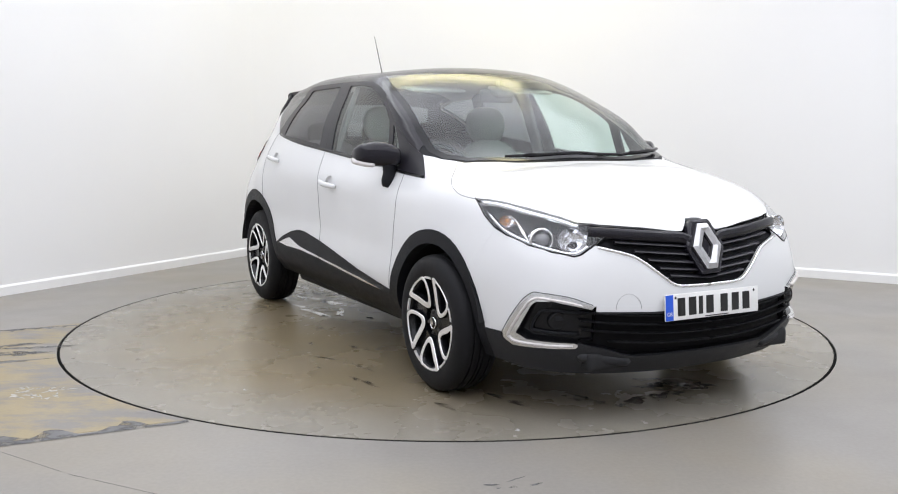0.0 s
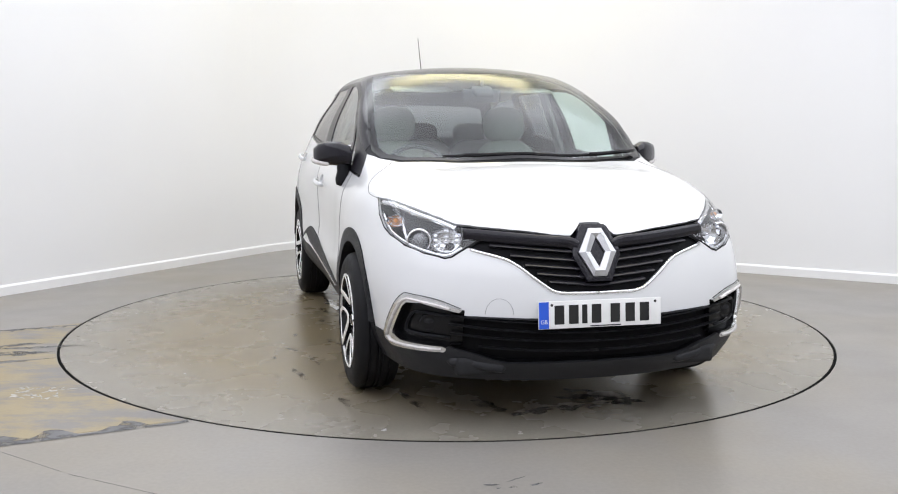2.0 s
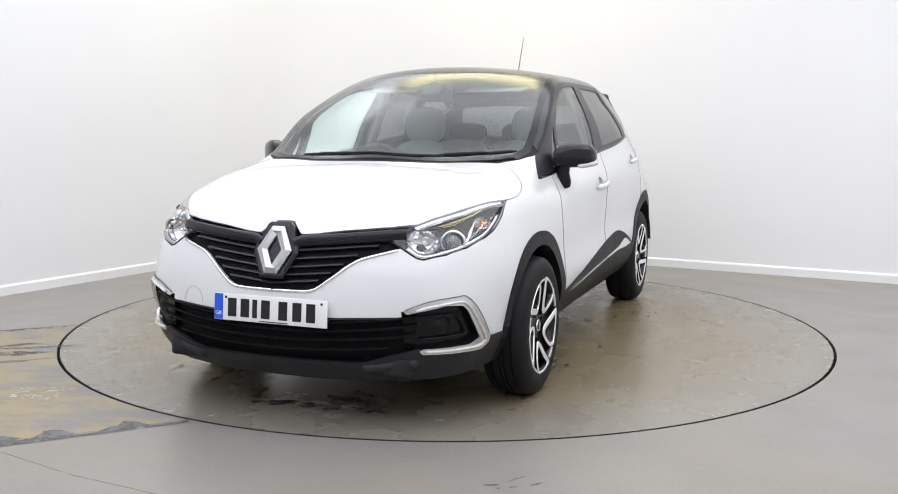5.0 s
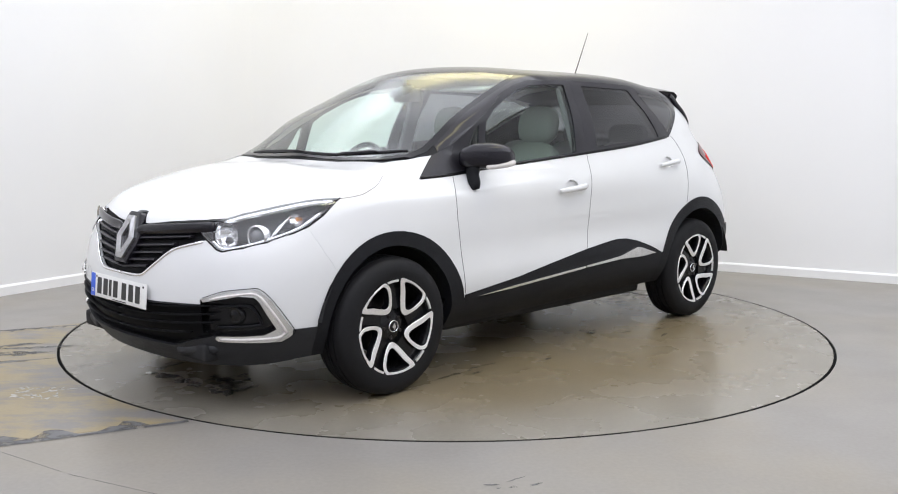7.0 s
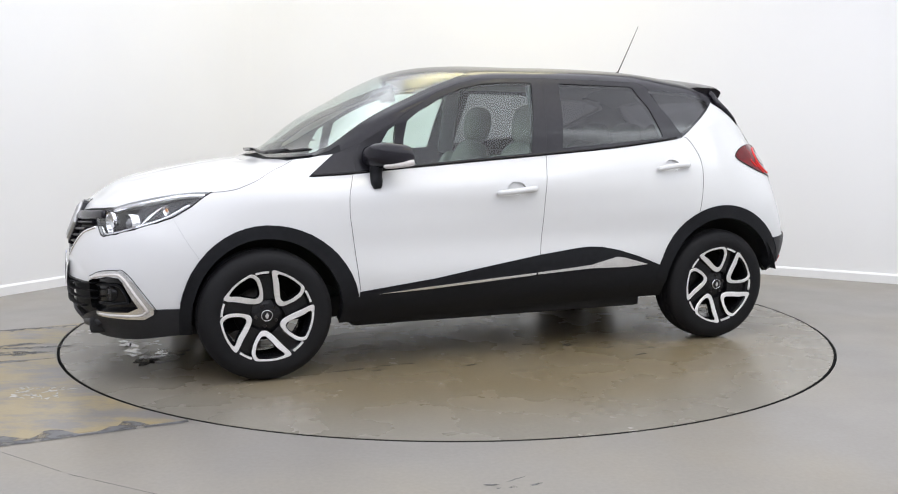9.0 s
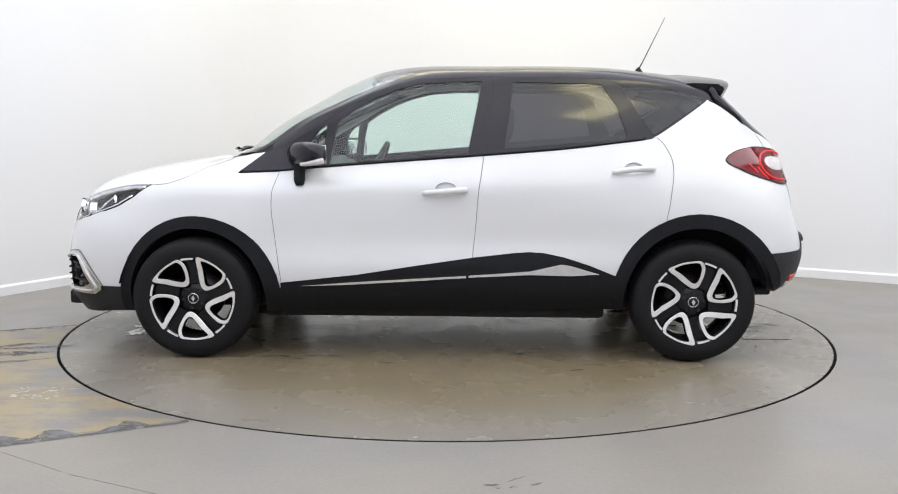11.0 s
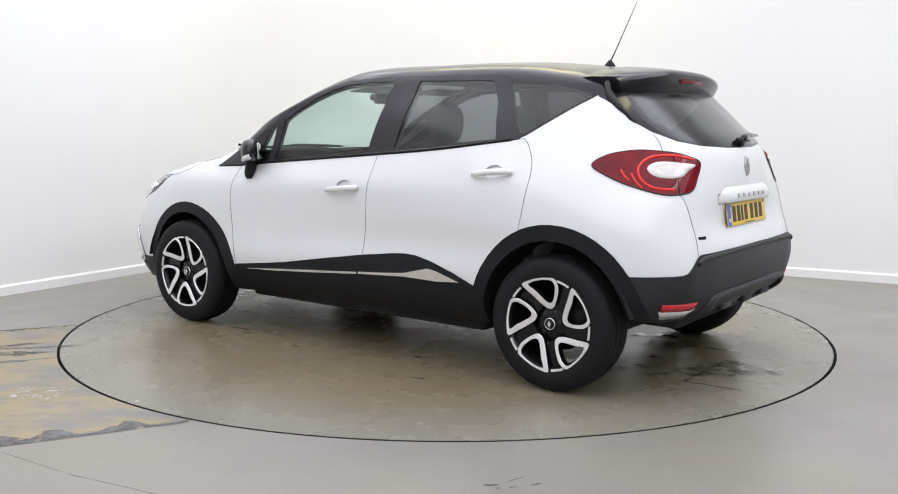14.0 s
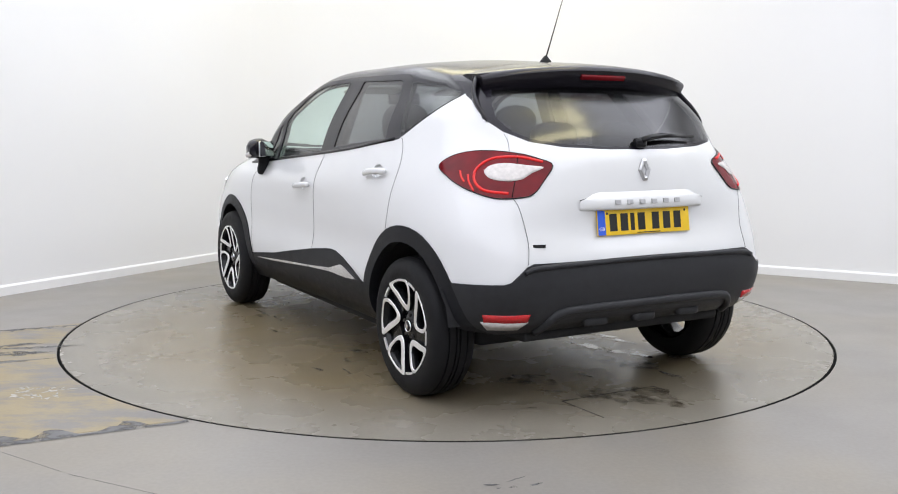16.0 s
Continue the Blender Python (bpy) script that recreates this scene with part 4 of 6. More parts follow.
# ---- front lamps, grille and badge ----
for s in (1, -1):
    lamp = new("headlight")
    lamp.parent = car
    lamp["label"] = "clear headlight with a dark housing and chrome rings"
    edge_w = Patch(["headlight"], s)
    edge_w.build("housing", LAMP_DARK, lamp, "", lift=-0.045, gap=0.0, depth=-0.0305)
    edge_w.build("lens", CLEAR, lamp, "clear glossy lens", lift=0.001, gap=0.0008, depth=0.0)
    bm = bmesh.new()
    c, n = on_skin(45, .862, .782, -.030, s)
    front = Vector((1, s * .25, 0)).normalized()
    q = front.to_track_quat("Y", "Z").to_matrix().to_4x4()
    lathe(bm, [(.050, -.02), (.052, .012), (.049, .018), (.042, .015), (.039, -.01)], 36)
    bmesh.ops.transform(bm, matrix=Matrix.Translation(c) @ q, verts=bm.verts)
    part("projector_ring", bm, REFLECTOR, lamp, "bright ring round the projector lens")
    bm = bmesh.new()
    bmesh.ops.create_uvsphere(bm, u_segments=24, v_segments=12, radius=.036)
    bmesh.ops.transform(bm, matrix=Matrix.Translation(c - front * .004), verts=bm.verts)
    part("projector_lens", bm, material("smoky_projector_glass", (.16, .16, .17), .06, .1, 1.0), lamp)
    c, n = on_skin(45, .985, .785, -.024, s)
    bm = bmesh.new()
    lathe(bm, [(.056, .024), (.048, .006), (.030, -.010), (.012, -.016), (0, -.017)], 16)
    bmesh.ops.transform(bm, matrix=Matrix.Translation(c) @ q @ Matrix.Diagonal((1.15, 1, 1.0, 1)), verts=bm.verts)
    part("reflector_bowl", bm, REFLECTOR, lamp, "faceted silver reflector", smooth=False)
    bm = bmesh.new()
    lathe(bm, [(0, .012), (.008, .010), (.010, -.012)], 16)
    bmesh.ops.transform(bm, matrix=Matrix.Translation(c) @ q, verts=bm.verts)
    part("bulb", bm, CHROME, lamp)
    for pts, r in (([(.565, .910), (.672, .905), (.80, .880), (.93, .851), (1.01, .826)], .0095), ([(1.06, .752), (1.005, .720), (.916, .735), (.821, .760), (.70, .802), (.61, .865)], .006)):
        bm = bmesh.new()
        line = [on_skin(45, u, w, -.012, s)[0] for u, w in spline(pts, 6)]
        tube(bm, line, r, r * 1.3, seg=8)
        part("light_guide", bm, REFLECTOR, lamp, "pale light guide strip")
    c, n = on_skin(45, .70, .848, -.022, s)
    bm = bmesh.new()
    lathe(bm, [(.030, .012), (.024, .002), (.012, -.008), (0, -.010)], 10)
    bmesh.ops.transform(bm, matrix=Matrix.Translation(c) @ q @ Matrix.Diagonal((1.3, 1, .9, 1)), verts=bm.verts)
    bowl = part("indicator", bm, REFLECTOR, lamp, "silvery faceted indicator bowl", smooth=False)
    bm = bmesh.new()
    bmesh.ops.create_icosphere(bm, subdivisions=2, radius=.010)
    bmesh.ops.transform(bm, matrix=Matrix.Translation(c + front * .004), verts=bm.verts)
    part("indicator_bulb", bm, AMBER, lamp, "amber bulb")
    # ribbed inner bezel between the bowls
    for k in range(4):
        bm = bmesh.new()
        pts = [on_skin(45, .735 + .012 * k + .05 * j / 5, .865 - .012 * k - .075 * j / 5, -.022, s)[0] for j in range(6)]
        tube(bm, pts, .0018, .004, seg=6)
        part("bezel_rib", bm, SATIN, lamp)
    bm = bmesh.new()
    line = [on_skin(45, u, w, .001, s)[0] for u, w in [(.540, .921), (.60, .855), (.66, .808), (.72, .782), (.821, .748), (.916, .724), (1.005, .707), (1.03, .714), (1.07, .745), (1.124, .787)]]
    tube(bm, line, .002, .004, seg=6)
    part("lens_seal", bm, GLOSS, lamp, "black seal along the lens edge")
    # fog lamp
    bm = bmesh.new()
    c, n = on_skin(45, .955, .44, -.026, s)
    lathe(bm, [(0, .010), (.018, .009), (.030, .002), (.034, .006), (.038, .002), (.040, -.02)], 28)
    bmesh.ops.transform(bm, matrix=Matrix.Translation(c) @ q, verts=bm.verts)
    part("fog_lamp", bm, GLOSS, lower, "small round fog lamp")
    for pts in ([(1.06, .475), (.93, .485), (.875, .475), (.84, .41), (.87, .395), (1.04, .385)],):
        bm = bmesh.new()
        tube(bm, [on_skin(45, u, w, -.020, s)[0] for u, w in spline(pts, 5)], .006, .006, seg=6)
        part("fog_surround", bm, PLASTIC, lower)

for side in (1, -1):
    # upper bar of the grille and its broken slats
    bm = bmesh.new()
    line = [on_skin("front", y, z, .002, side)[0] for y, z in spline([(.075, .752), (.11, .768), (.20, .776), (.32, .786), (.44, .797), (.505, .801)], 6)]
    tube(bm, line, .012, .025, seg=14)
    part("grille_bar", bm, BLACK, car, "gloss black grille bar")
    for z, y0, y1 in ((.735, .08, .415), (.702, .08, .345), (.669, .075, .295), (.636, .05, .25), (.603, .0, .205)):
        bm = bmesh.new()
        ys = np.linspace(y0, y1, 22)
        pts = [on_skin("front", float(t), z + (t - y0) * .09, -.012, side)[0] for t in ys]
        tube(bm, pts, .016, .0075, seg=8)
        part("grille_slat", bm, PILLAR, car, "gloss black stepped grille blade", crisp=50)
    bm = bmesh.new()
    line = [on_skin("front", y, z, .001, side)[0] for y, z in spline([(0, .571), (.09, .572), (.15, .574), (.183, .580), (.205, .591), (.229, .608), (.28, .647), (.322, .681), (.37, .709), (.487, .743)], 4)]
    tube(bm, line, .005, .007, seg=8)
    part("grille_edge", bm, CHROME, car, "thin bright edge below the grille")
    for z, reach, lift in ((.448, .575, -.006), (.412, .58, -.004), (.375, .575, -.004), (.335, .47, -.002)):
        bm = bmesh.new()
        line = [on_skin("front", y, z + .035 * (y / .58) ** 2, lift, side)[0] for y in np.linspace(0, reach, 14)]
        tube(bm, line, .014, .0038, seg=8)
        part("intake_slat", bm, INTAKE, lower, "black horizontal intake slat")
    # raised pad at each end of the lower lip
    bm = bmesh.new()
    line = [on_skin("front", y, z, .000, side)[0] for y, z in spline([(.36, .262), (.43, .272), (.50, .284), (.58, .292)], 5)]
    tube(bm, line, .016, .022, seg=10, taper=[.3] + [1.0] * (len(line) - 2) + [.3])
    part("bumper_lip", bm, PLASTIC_LIT, lower)


bm = bmesh.new()
tube(bm, [on_skin("front", .395 + .050 * math.cos(a), .492 + .062 * math.sin(a), .0006, -1)[0] for a in np.linspace(0.0, math.pi, 19)], .0008, .0008, seg=6)
part("tow_eye_cover", bm, material("tow_cover_joint", (0.30, 0.30, 0.30), .7, scale=30, spread=.2), car, "round towing eye cover in the bumper")


def diamond(bm, base, n, up, w, h, cut_w, hole_w, hole_h, t):
    """A faceted diamond ring with cut tips, lying on a slope."""
    side = up.cross(n).normalized()
    out = [(-w, 0), (-cut_w, h), (cut_w, h), (w, 0), (cut_w, -h), (-cut_w, -h)]
    mid = [(-w * .68, 0), (-cut_w * .75, h * .78), (cut_w * .75, h * .78), (w * .68, 0), (cut_w * .75, -h * .78), (-cut_w * .75, -h * .78)]
    inn = [(-hole_w, 0), (-.0008, hole_h), (.0008, hole_h), (hole_w, 0), (.0008, -hole_h), (-.0008, -hole_h)]
    rings = []
    for pts, hgt in ((out, 0), (out, t * .55), (mid, t), (inn, t * .6), (inn, 0)):
        rings.append([bm.verts.new(base + side * a + up * b + n * hgt) for a, b in pts])
    for a, b in zip(rings, rings[1:]):
        for i in range(6):
            bm.faces.new((a[i], a[(i + 1) % 6], b[(i + 1) % 6], b[i]))
    bmesh.ops.recalc_face_normals(bm, faces=bm.faces)


n = Vector((.93, 0, .36)).normalized()
up = Vector((-.36, 0, .93)).normalized()
base = Vector((2.105, 0, .725))
bm = bmesh.new()
hexa = [(-.100, .012), (-.058, .110), (-.045, .121), (.045, .121), (.058, .110), (.100, .012), (.100, -.012), (.050, -.118), (-.050, -.118), (-.100, -.012)]
sidev = up.cross(n).normalized()
r0 = [bm.verts.new(base + sidev * a * 1.05 + up * b * 1.03 - n * .05) for a, b in hexa]
r1 = [bm.verts.new(base + sidev * a + up * b + n * .012) for a, b in hexa]
r2 = [bm.verts.new(base + sidev * a * .86 + up * b * .90 + n * .016) for a, b in hexa]
for a, b in ((r0, r1), (r1, r2)):
    for i in range(10):
        bm.faces.new((a[i], a[(i + 1) % 10], b[(i + 1) % 10], b[i]))
bm.faces.new(r2)
bmesh.ops.recalc_face_normals(bm, faces=bm.faces)
surround = part("badge_surround", bm, BLACK, car, "gloss black badge mount", smooth=False)
bm = bmesh.new()
diamond(bm, base + n * .016, n, up, .079, .100, .028, .032, .062, .018)
part("badge", bm, MARK, surround, "satin chrome diamond badge", smooth=False)


def number_plate(centre, n, up, face, name_label):
    root = new("number_plate")
    root.parent = car
    root["label"] = name_label
    side = up.cross(n).normalized()
    m = Matrix((( side.x, up.x, n.x, centre.x), (side.y, up.y, n.y, centre.y), (side.z, up.z, n.z, centre.z), (0, 0, 0, 1)))
    bm = bmesh.new()
    box(bm, 0, 0, 0, .520, .111, .006, .002)
    bmesh.ops.transform(bm, matrix=m, verts=bm.verts)
    part("plate", bm, face, root)
    bm = bmesh.new()
    box(bm, -.238, 0, .0033, .040, .107, .002)
    bmesh.ops.transform(bm, matrix=m, verts=bm.verts)
    part("band", bm, PLATE_BLUE, root, "blue country band", smooth=False)
    for k, off in enumerate((-.178, -.118, -.072, -.022, .058, .122, .184)):
        bm = bmesh.new()
        box(bm, off + .004, 0, .0037, (.022 if k == 2 else .040), .076, .0015)
        bmesh.ops.transform(bm, matrix=m, verts=bm.verts)
        part("plate_bar", bm, PLATE_INK, root, smooth=False)
    bm = bmesh.new()
    box(bm, .02, -.0495, .0037, .13, .004, .001)
    bmesh.ops.transform(bm, matrix=m, verts=bm.verts)
    part("maker_line", bm, PLATE_INK, root, smooth=False)
    for off in (-.205, .235):
        bm = bmesh.new()
        lathe(bm, [(0, .0055), (.004, .005), (.006, .003)], 10, "z", (off, .040, 0))
        bmesh.ops.transform(bm, matrix=m, verts=bm.verts)
        part("plate_screw", bm, STEEL, root)
    data = bpy.data.curves.new("country_letters", "FONT")
    data.body, data.size, data.align_x, data.extrude = "GB", .022, "CENTER", .0004
    tmp = bpy.data.objects.new("country_letters", data)
    me = bpy.data.meshes.new_from_object(tmp)
    me.transform(m @ Matrix.Translation((-.238, -.034, .0048)))
    me.materials.append(PLATE_WHITE)
    ob = new("country_letters", me)
    ob.parent = root
    bpy.data.objects.remove(tmp)


number_plate(Vector((2.172, 0, .490)), Vector((.995, 0, .08)).normalized(), Vector((-.08, 0, .995)).normalized(), PLATE_WHITE, "white front number plate with a blue band")
number_plate(Vector((-1.877, 0, .824)), Vector((-.99, 0, .14)).normalized(), Vector((.14, 0, .99)).normalized(), PLATE_YELLOW, "yellow rear number plate with a blue band")

# ---- tail ----
for s in (1, -1):
    lamp = panel("tail_lamp", s, "tail_lamp", RED_LENS, car, "dark red tail lamp with a pale centre", lift=0.006, gap=0.0, depth=0.03)
    bm = bmesh.new()
    outline = spline([(-.715, 1.044), (-.740, 1.070), (-.80, 1.080), (-.89, 1.073), (-.955, 1.064), (-.912, 1.040), (-.875, 1.014), (-.82, 1.006), (-.750, 1.014)], 4, True)
    rings = [[bm.verts.new(on_skin(135, -.825 + (u + .825) * k, 1.043 + (w - 1.043) * k, h, s)[0]) for u, w in outline] for k, h in ((1, .0075), (.94, .0105), (.75, .0115), (.5, .012), (.25, .012))]
    mid = bm.verts.new(on_skin(135, -.825, 1.043, .012, s)[0])
    for a, b in zip(rings, rings[1:]):
        for i in range(len(a)):
            j = (i + 1) % len(a)
            bm.faces.new((a[i], a[j], b[j], b[i]))
    for i in range(len(rings[-1])):
        bm.faces.new((rings[-1][i], rings[-1][(i + 1) % len(rings[-1])], mid))
    bmesh.ops.recalc_face_normals(bm, faces=bm.faces)
    part("reversing_lens", bm, WHITE_LENS, lamp, "pale clear reversing lens")
    for pts, r in (([(-.95, 1.088), (-.85, 1.107), (-.74, 1.098), (-.68, 1.055), (-.68, 1.005), (-.73, .968), (-.83, .958)], .0065), ([(-.605, 1.045), (-.615, 1.02), (-.632, 1.0)], .005), ([(-.645, 1.03), (-.655, 1.0), (-.682, .965)], .005)):
        bm = bmesh.new()
        tube(bm, [on_skin(135, u, w, .006, s)[0] for u, w in spline(pts, 6)], r, r, seg=6)
        part("light_guide", bm, RED_GLOW, lamp, "lit red light guide")
    # seam between the lamp's fixed half and the tailgate's half
    bm = bmesh.new()
    tube(bm, [on_skin(135, u, w, .006, s)[0] for u, w in ((-.848, 1.122), (-.852, 1.03), (-.845, .942))], .0022, .003, seg=6)
    part("lamp_seam", bm, GLOSS, lamp)
    # reflector in the bumper
    refl = new("rear_reflector")
    refl.parent = rear_bumper
    for (z0, z1), mat, nm in (((.430, .462), REFLEX, "red_half"), ((.395, .430), WHITE_LENS, "clear_half")):
        bm = bmesh.new()
        a = [on_skin("rear", y, z1, .012, s)[0] for y in np.linspace(.735, .565, 8)]
        b = [on_skin("rear", y, z0 if nm == "red_half" else z0 + .0, .012, s)[0] for y in np.linspace(.725 if nm == "red_half" else .70, .57 if nm == "red_half" else .59, 8)]
        va, vb = [bm.verts.new(p) for p in a], [bm.verts.new(p) for p in b]
        for i in range(7):
            bm.faces.new((va[i], va[i + 1], vb[i + 1], vb[i]))
        bmesh.ops.recalc_face_normals(bm, faces=bm.faces)
        bmesh.ops.solidify(bm, geom=bm.faces, thickness=0.008)
        part(nm, bm, mat, refl, "red reflector" if nm == "red_half" else "clear reflector")
    # raised hoop of the bumper's lower pad
bm = bmesh.new()
hoop = [(-.50, .375), (-.47, .43), (-.42, .462), (-.30, .470), (0, .474), (.30, .470), (.42, .462), (.47, .43), (.50, .375)]
tube(bm, [on_skin("rear", y, z, .010, 1)[0] for y, z in spline(hoop, 6)], .016, .020, seg=10)
part("bumper_hoop", bm, PLASTIC_LIT, rear_bumper, "raised moulded hoop")
for y in (-.26, 0, .26):
    bm = bmesh.new()
    p = on_skin("rear", y, .405, .010, 1)[0]
    box(bm, p.x, p.y, p.z, .04, .12, .040, .014)
    part("bumper_pad", bm, PLASTIC_LIT, rear_bumper)
bm = bmesh.new()
tube(bm, [on_skin("rear", y, z, .012, 1)[0] for y, z in spline([(-.60, .635), (-.5, .655), (0, .664), (.5, .655), (.60, .635)], 8)], .010, .012, seg=8)
part("bumper_step", bm, PLASTIC_LIT, rear_bumper, "rounded step along the bumper's top")
# white handle bar over the plate, with plain bright marks
bm = bmesh.new()
xs = np.linspace(-.335, .335, 24)
rows = []
for y in xs:
    f = max(0.0, 1 - max(0, abs(y) - .265) / .07)
    prof = [(.880, .002), (.883, .020 * f + .002), (.894, .026 * f + .002), (.925, .020 * f + .002), (.952 - .03 * (1 - f), .005), (.962 - .05 * (1 - f), -.004)]
    rows.append([bm.verts.new(on_skin("rear", float(y), z, l, 1)[0]) for z, l in prof])
for a, b in zip(rows, rows[1:]):
    for k in range(5):
        bm.faces.new((a[k], a[k + 1], b[k + 1], b[k]))
bmesh.ops.recalc_face_normals(bm, faces=bm.faces)
handle_bar = part("handle_bar", bm, WHITE, tailgate, "white moulded tailgate grip")
for y in (.165, .1, .033, -.033, -.1, -.165):
    bm = bmesh.new()
    p, n = on_skin("rear", y, .916, .026, 1)
    box(bm, p.x, p.y, p.z, .005, .030, .020, .001, Matrix.Rotation(radians(14), 4, "Y"))
    part("name_bar", bm, MARK, handle_bar, "plain bright bars in place of the model name", smooth=False)
bm = bmesh.new()
p, n = on_skin("rear", .002, 1.05, 0, 1)
n = Vector((n.x, 0, n.z)).normalized()
diamond(bm, Vector((p.x, 0, p.z)), n, Vector((n.z, 0, -n.x)) if n.x < 0 else Vector((-n.z, 0, n.x)), .033, .048, .011, .010, .024, .010)
part("badge", bm, MARK, tailgate, "chrome diamond badge", smooth=False)
bm = bmesh.new()
p, n = on_skin("rear", .52, .742, .002, 1)
box(bm, p.x, p.y, p.z, .004, .055, .014, .001, Matrix.Rotation(radians(-14), 4, "Z"))
part("dealer_mark", bm, DARK, tailgate, "small dark lettering bar", smooth=False)

# spoiler
bm = bmesh.new()
ys = np.linspace(-1, 1, 25)
rows = []
for u in ys:
    y, a = float(u), abs(float(u))
    fz = 1.528 - .062 * a ** 2.2
    tz = 1.490 - .045 * a ** 2.4
    tipx = -1.580 + .105 * a ** 3
    prof = [(-1.19, .535 * y, fz - .014), (-1.32, .545 * y, fz - .006), (-1.45, .552 * y, (fz + tz) / 2), (tipx + .03, .556 * y, tz + .006), (tipx + .006, .557 * y, tz - .003),
            (tipx, .556 * y, tz - .014), (tipx + .008, .552 * y, tz - .032), (tipx + .032, .540 * y, tz - .072), (tipx + .06, .52 * y, tz - .084), (-1.42, .50 * y, tz - .080)]
    rows.append([bm.verts.new(p) for p in prof])
for a, b in zip(rows, rows[1:]):
    for k in range(9):
        bm.faces.new((a[k], a[k + 1], b[k + 1], b[k]))
bm.faces.new(rows[0])
bm.faces.new(rows[-1][::-1])
bmesh.ops.recalc_face_normals(bm, faces=bm.faces)
spoiler = part("roof_spoiler", bm, BLACK, tailgate, "gloss black roof spoiler", crisp=50)
bm = bmesh.new()
box(bm, -1.566, 0, 1.452, .022, .25, .020, .004, Matrix.Rotation(radians(-32), 4, "Y"))
part("brake_light", bm, RED_LENS, spoiler, "red high-level brake light")
for k in (1, -1):
    bm = bmesh.new()
    line = [on_skin("rear", y, z, l, k)[0] for (y, z), l in zip(spline([(.540, 1.425), (.572, 1.375), (.590, 1.32), (.588, 1.255)], 4), np.linspace(.016, .003, 13))]
    tube(bm, line, .009, .018, up=(-1, 0, .5), seg=8, taper=[1.0] * 8 + [.85, .7, .55, .4, .2])
    part("spoiler_fin", bm, BLACK, tailgate, "gloss black fin beside the rear screen")
# rear wiper
bm = bmesh.new()
line = [on_skin("rear", y, z, .026, 1)[0] for y, z in ((.0, 1.163), (-.06, 1.175), (-.16, 1.183), (-.34, 1.178))]
tube(bm, line, .014, .011, seg=8, taper=[1.3, 1.2, 1.0, .5])
p = on_skin("rear", 0, 1.16, .012, 1)[0]
box(bm, p.x, p.y, p.z, .04, .06, .045, .014)
part("rear_wiper", bm, GLOSS, tailgate, "black rear wiper arm")
# aerial
bm = bmesh.new()
p = on_skin("top", -1.12, 0, 0, 1)[0]
lathe(bm, [(.030, -.006), (.028, .006), (.014, .024), (.008, .032), (0, .034)], 20, "z", (p.x, 0, p.z))
aerial = part("aerial_base", bm, PLASTIC, car, "black aerial foot")
bm = bmesh.new()
tube(bm, [(p.x, 0, p.z + .02), (p.x - .030, 0, p.z + .08), (p.x - .145, 0, p.z + .325)], .0032, seg=8, taper=[1.3, 1.0, .55])
part("aerial_rod", bm, DARK, aerial, "thin leaning aerial rod")

# windscreen wipers
for pts in ([(1.165, -.40), (1.175, -.15), (1.18, .1), (1.165, .33)], [(1.165, .30), (1.14, .42), (1.085, .56), (1.02, .655)]):
    bm = bmesh.new()
    line = [on_skin("top", x, y, .022, 1)[0] for x, y in spline(pts, 5)]
    tube(bm, line, .011, .009, seg=6, taper=[.7] + [1.0] * (len(line) - 2) + [.5])
    line = [on_skin("top", x + .012, y, .034, 1)[0] for x, y in spline(pts, 5)][2:-6]
    tube(bm, line, .008, .008, seg=6)
    part("windscreen_wiper", bm, GLOSS, car, "black windscreen wiper")

